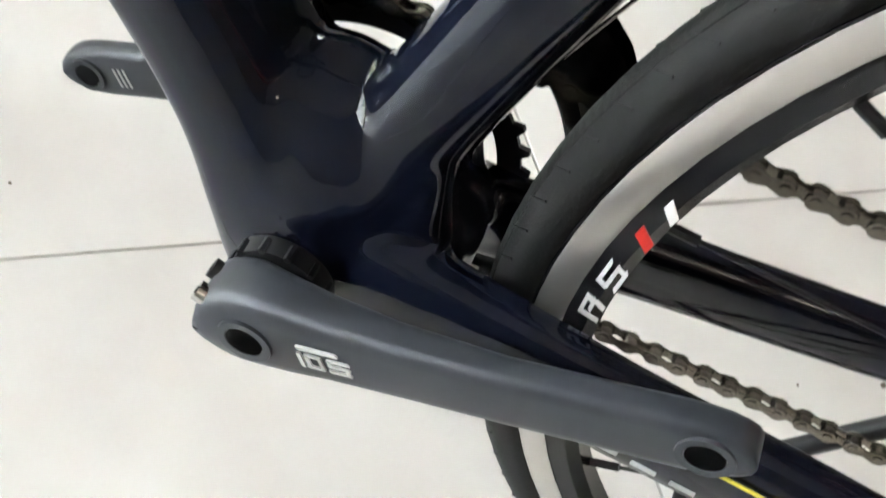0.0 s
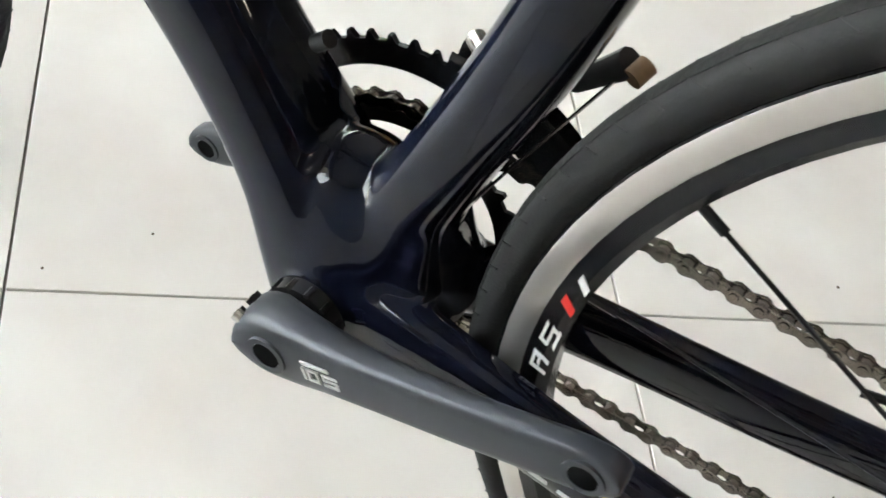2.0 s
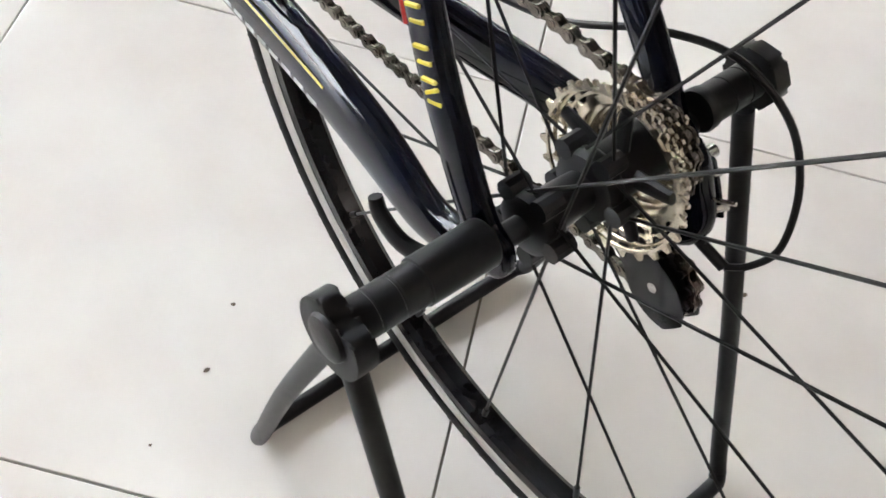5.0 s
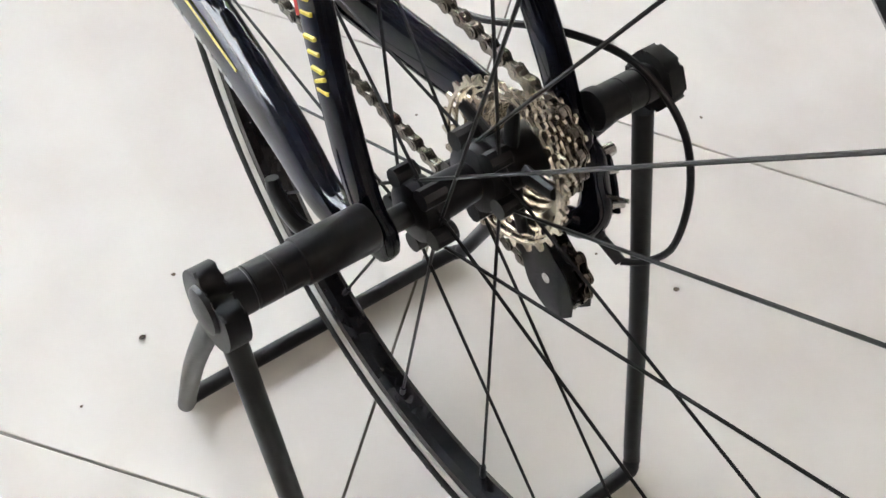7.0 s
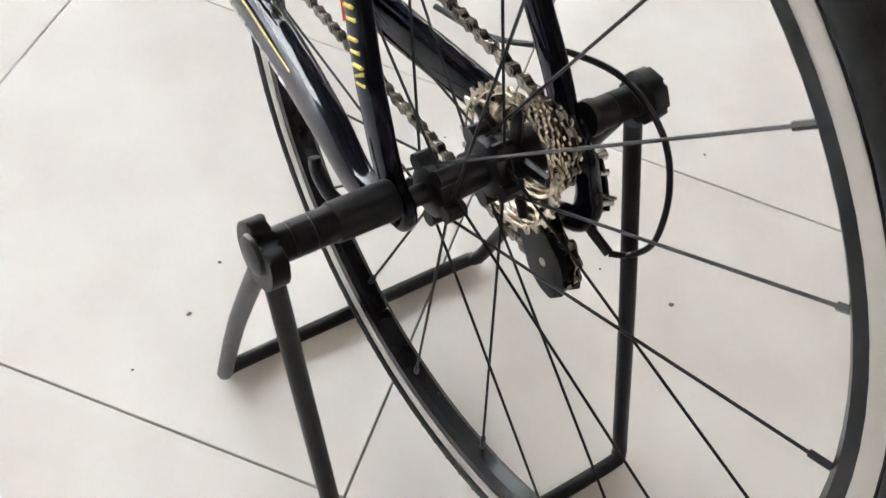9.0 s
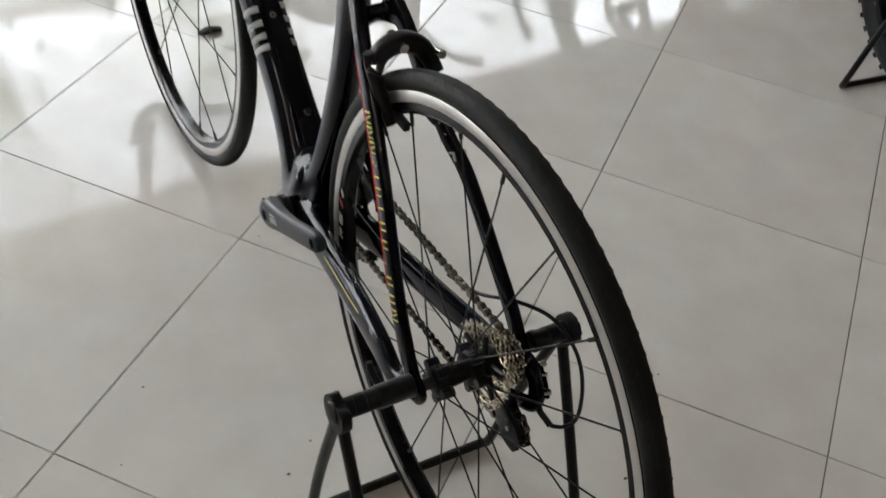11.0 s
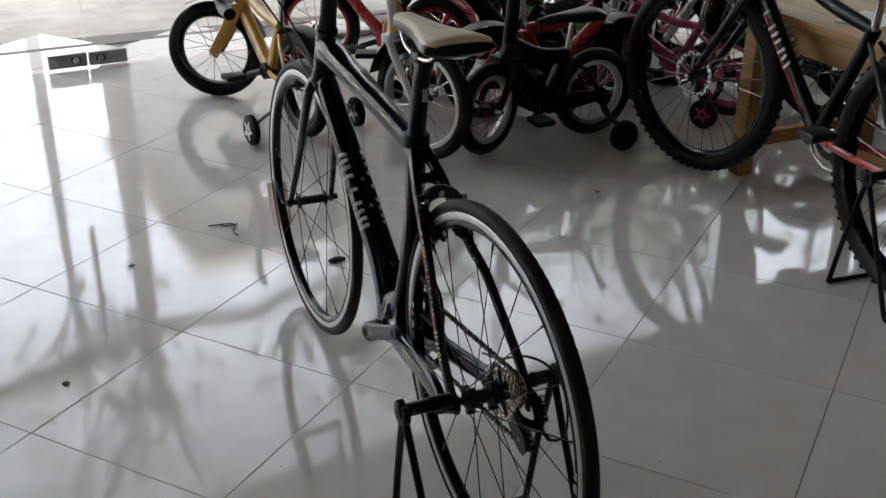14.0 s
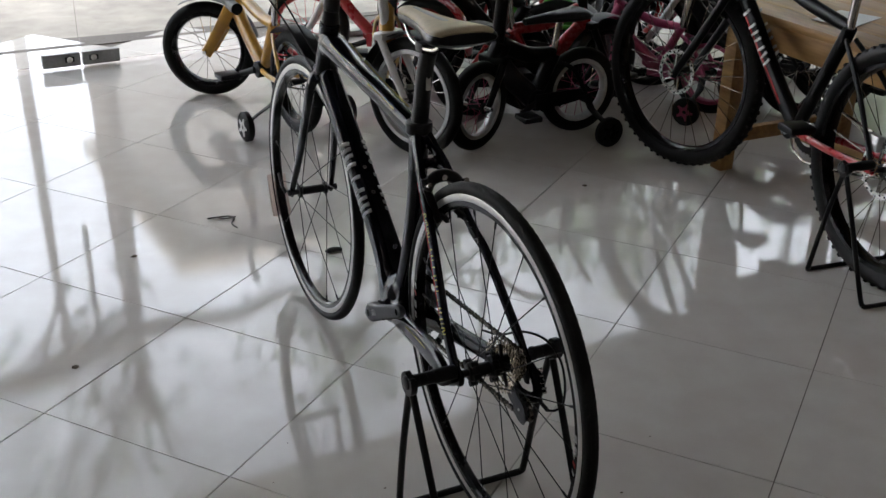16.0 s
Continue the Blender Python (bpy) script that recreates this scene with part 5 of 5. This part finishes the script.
plain_bike("kids_bicycle", "red kids bicycle with red chain guard and training wheels", "bicycle", heading(1.15, 2.75, 0.80, 3.20), 0.19, 0.024, 0.58, M_KIDRED, M_KIDWHITE, M_KIDRED, M_KIDRED, 16,
           0.64, 0.48, 0.020, 20, guard=M_KIDRED, mud=M_KIDRED, trainers=True, group="kids bicycles")
plain_bike("kids_bicycle", "black kids bicycle leaning in the back row", "bicycle", heading(2.75, 2.15, 2.35, 2.75), 0.20, 0.024, 0.66, M_KIDBLACK, M_KIDPINK, M_RIM, M_STEEL, 16,
           0.68, 0.52, 0.020, 0, mud=M_KIDBLACK, group="kids bicycles")

plain_bike("kids_bicycle", "dark red kids bicycle crowded into the back row", "bicycle", heading(1.62, 2.42, 1.30, 2.85), 0.20, 0.024, 0.62, M_KIDBLACK, M_KIDRED, M_RIM, M_STEEL, 16,
           0.66, 0.50, 0.026, -20, mud=M_KIDBLACK, guard=M_KIDBLACK, group="kids bicycles")
plain_bike("kids_bicycle", "black and white kids bicycle crowded into the back row", "bicycle", heading(2.35, 1.75, 2.10, 2.35), 0.22, 0.024, 0.70, M_KIDBLACK, M_KIDWHITE, M_RIM, M_STEEL, 16,
           0.72, 0.56, 0.024, 15, mud=M_KIDBLACK, group="kids bicycles")

plain_bike("kids_bicycle", "black kids bicycle with red rims deep in the back row", "bicycle", heading(1.75, 3.05, 2.25, 2.95), 0.20, 0.026, 0.64, M_KIDBLACK, M_KIDBLACK, M_KIDRED, M_STEEL, 16,
           0.68, 0.52, 0.028, 12, mud=M_KIDBLACK, guard=M_KIDBLACK, trainers=True, trainer_mat=M_RIM, group="kids bicycles")
plain_bike("kids_bicycle", "dark kids bicycle standing against the shop window", "bicycle", heading(2.45, 3.05, 3.05, 3.12), 0.215, 0.026, 0.68, M_KIDBLACK, M_KIDRED, M_RIM, M_STEEL, 16,
           0.74, 0.56, 0.028, -14, mud=M_KIDBLACK, guard=M_KIDBLACK, group="kids bicycles")
plain_bike("kids_bicycle", "maroon kids bicycle with black guards in the back row", "bicycle", heading(1.15, 2.28, 1.62, 2.20), 0.18, 0.026, 0.56, M_KIDRED, M_KIDBLACK, M_RIM, M_STEEL, 16,
           0.62, 0.48, 0.026, 18, mud=M_KIDBLACK, guard=M_KIDBLACK, group="kids bicycles")
plain_bike("kids_bicycle", "dark pink kids bicycle parked behind the wooden table", "bicycle", heading(2.75, 1.15, 2.62, 1.80), 0.215, 0.026, 0.70, M_KIDPINK, M_KIDBLACK, M_RIM, M_STEEL, 16,
           0.74, 0.58, 0.028, 8, mud=M_KIDBLACK, guard=M_KIDBLACK, group="kids bicycles")


# ---- unseen building added across the street to darken the low floor reflections ----
M_RENDER = material("grey_render", (0.20, 0.19, 0.175), 0.9, scale=6, var=0.3, bump=0.3, bump_scale=40)
M_DARKPANE = material("dark_window_pane", (0.02, 0.025, 0.03), 0.1, scale=5)
house = thing("apartment_building", "unseen grey rendered low building added to darken floor reflections", "building", at=pose(10.5, 15.5, -0.06, 0, 0, 4))
part("wall", box(0, 0, 2.6, 17.0, 5.0, 5.2), M_RENDER, house, smooth=0)
part("roof", box(0, 0, 5.32, 17.6, 5.6, 0.24, 0.03), M_CONC, house)
for k in range(7):
    for z in (1.4, 3.9):
        w = part("window", box(-7.2 + 2.4 * k, -2.52, z, 1.2, 0.10, 1.3, 0.01), M_KIDWHITE, house)
        part("pane", box(-7.2 + 2.4 * k, -2.575, z, 1.06, 0.012, 1.16), M_DARKPANE, w, smooth=0)

# ---- low wooden table ----
M_PINE = material("varnished_pine", (0.46, 0.27, 0.10), 0.42, scale=10, var=0.35, stretch=(6, 0.6, 6), bump=0.08, bump_scale=60, color2=(0.30, 0.155, 0.05))
table = thing("wooden_table", "low varnished pine display table with square legs", "table", at=pose(1.65, 0.34, 0))
for k in range(5):
    part("top_plank", box(0.075 + 0.125 * k, 0.56, 0.575, 0.1235, 1.16, 0.028, 0.003), M_PINE, table)
for x in (0.055, 0.60):
    part("apron", box(x, 0.56, 0.515, 0.022, 1.02, 0.088, 0.002), M_PINE, table)
    for y in (0.055, 1.065):
        part("leg", box(x - 0.01, y, 0.2805, 0.058, 0.058, 0.561, 0.004), M_PINE, table)
for y in (0.055, 1.065):
    part("apron", box(0.328, y, 0.515, 0.50, 0.022, 0.088, 0.002), M_PINE, table)
    part("stretcher", box(0.325, y, 0.12, 0.48, 0.03, 0.05, 0.003), M_PINE, table)
part("stretcher", box(0.325, 0.56, 0.12, 0.03, 0.98, 0.05, 0.003), M_PINE, table)
lamp2 = thing("bicycle_headlamp", "clear plastic wrapped bicycle part lying on the table", "bike part", at=pose(1.80, 0.72, 0.589))
part("shell", lathe([(0.0, 0.03), (0.02, 0.05), (0.05, 0.052), (0.075, 0.04), (0.085, 0.015)], (0, 0, 0), "z", 24), M_STEEL, lamp2)
sheet = thing("paper_sheet", "white printed sheet lying on the table", "paper", at=pose(1.86, 1.10, 0.5915, 0, 0, 20))
part("sheet", box(0, 0, 0, 0.20, 0.14, 0.002), M_WHITE, sheet, smooth=0)

# ---- litter on the floor ----
wire = thing("wire_offcut", "short dark bent wire lying on the tiles", "wire")
part("strand", rod([(-0.105, 1.667, 0.003), (-0.06, 1.662, 0.004), (-0.035, 1.655, 0.004), (-0.030, 1.63, 0.004), (-0.046, 1.60, 0.003), (-0.040, 1.563, 0.003)], 0.0022, 4, 6), M_SATIN, wire)
part("strand", rod([(-0.07, 1.655, 0.003), (-0.045, 1.640, 0.005), (-0.02, 1.65, 0.003)], 0.0022, 4, 6), M_SATIN, wire)
tie = thing("rubber_scrap", "small dark rubber scrap on the tiles", "scrap")
part("scrap", sweep([(0.150, 1.286, 0.005, 0.010, 0.004), (0.173, 1.292, 0.007, 0.013, 0.005), (0.198, 1.290, 0.005, 0.009, 0.004)], 3, 8, (0, 1, 0)), M_RUBBER, tie)
rng = random.Random(11)
M_DIRT = material("dirt_crumb", (0.12, 0.09, 0.06), 0.9, scale=80, var=0.4)
for x, y, s in ((-0.368, 1.483, 0.010), (1.143, 1.444, 0.010), (-0.131, 0.190, 0.0028), (-0.62, 0.92, 0.010), (-0.08, 0.23, 0.002), (-0.2, 0.16, 0.0015), (0.30, -0.02, 0.003), (0.26, 0.05, 0.0015), (-0.33, 0.30, 0.0015), (0.36, -0.28, 0.0025),
                (0.02, 0.66, 0.0015), (0.10, 0.62, 0.0015), (-0.26, 0.42, 0.002), (0.21, 0.27, 0.0015), (0.47, 0.12, 0.002)):
    c = thing("dirt_crumb", "tiny dark dirt crumb on the tiles", "dirt", "dirt crumbs", pose(x, y, 0.0))
    bm = bmesh.new()
    bmesh.ops.create_icosphere(bm, subdivisions=1, radius=1)
    for v in bm.verts:
        v.co = Vector((v.co.x * s * rng.uniform(0.7, 1.4), v.co.y * s * rng.uniform(0.6, 1.1), (v.co.z * 0.35 + 0.33) * s * rng.uniform(0.7, 1.1)))
    part("crumb", bm, M_DIRT, c)

# ---- floor tiles ----
tile_bm = bmesh.new()
made = box(0, 0, -0.006, PITCH - 0.0022, PITCH - 0.0022, 0.012, 0.0007, tile_bm)
tile_me = finish(tile_bm, 0)
tile_me.materials.append(M_TILE)
for i in range(-22, 24):
    for j in range(-22, 24):
        x = GX + PITCH * ((i + 0.5) * TU[0] + (j + 0.5) * TV[0])
        y = GY + PITCH * ((i + 0.5) * TU[1] + (j + 0.5) * TV[1])
        if not in_room(x, y, 0.0):
            continue
        ob = part("tile", tile_me, M_TILE, floor)
        tilt = random.uniform(-0.03, 0.03), random.uniform(-0.03, 0.03)
        ob.matrix_basis = pose(x, y, random.uniform(-0.0003, 0.0001), tilt[0], tilt[1], math.degrees(GA) + 90 * random.randrange(4))

# ---- ceiling lamps ----
for x, y in ((-2.3, -1.2), (-0.4, -2.4), (2.0, -3.2)):
    lamp = thing("ceiling_lamp", "white fluorescent tube lamp on the ceiling", "ceiling lamp", "ceiling lamps", pose(x, y, CEIL_H))
    part("housing", box(0, 0, -0.03, 0.10, 1.24, 0.055, 0.008), M_CEIL, lamp)
    part("tube", rod([(0, -0.6, -0.085), (0, 0.6, -0.085)], 0.014, 1, 12), M_LAMP, lamp)
    for yy in (-0.6, 0.6):
        part("tube_holder", box(0, yy, -0.075, 0.03, 0.02, 0.05, 0.004), M_CEIL, lamp)
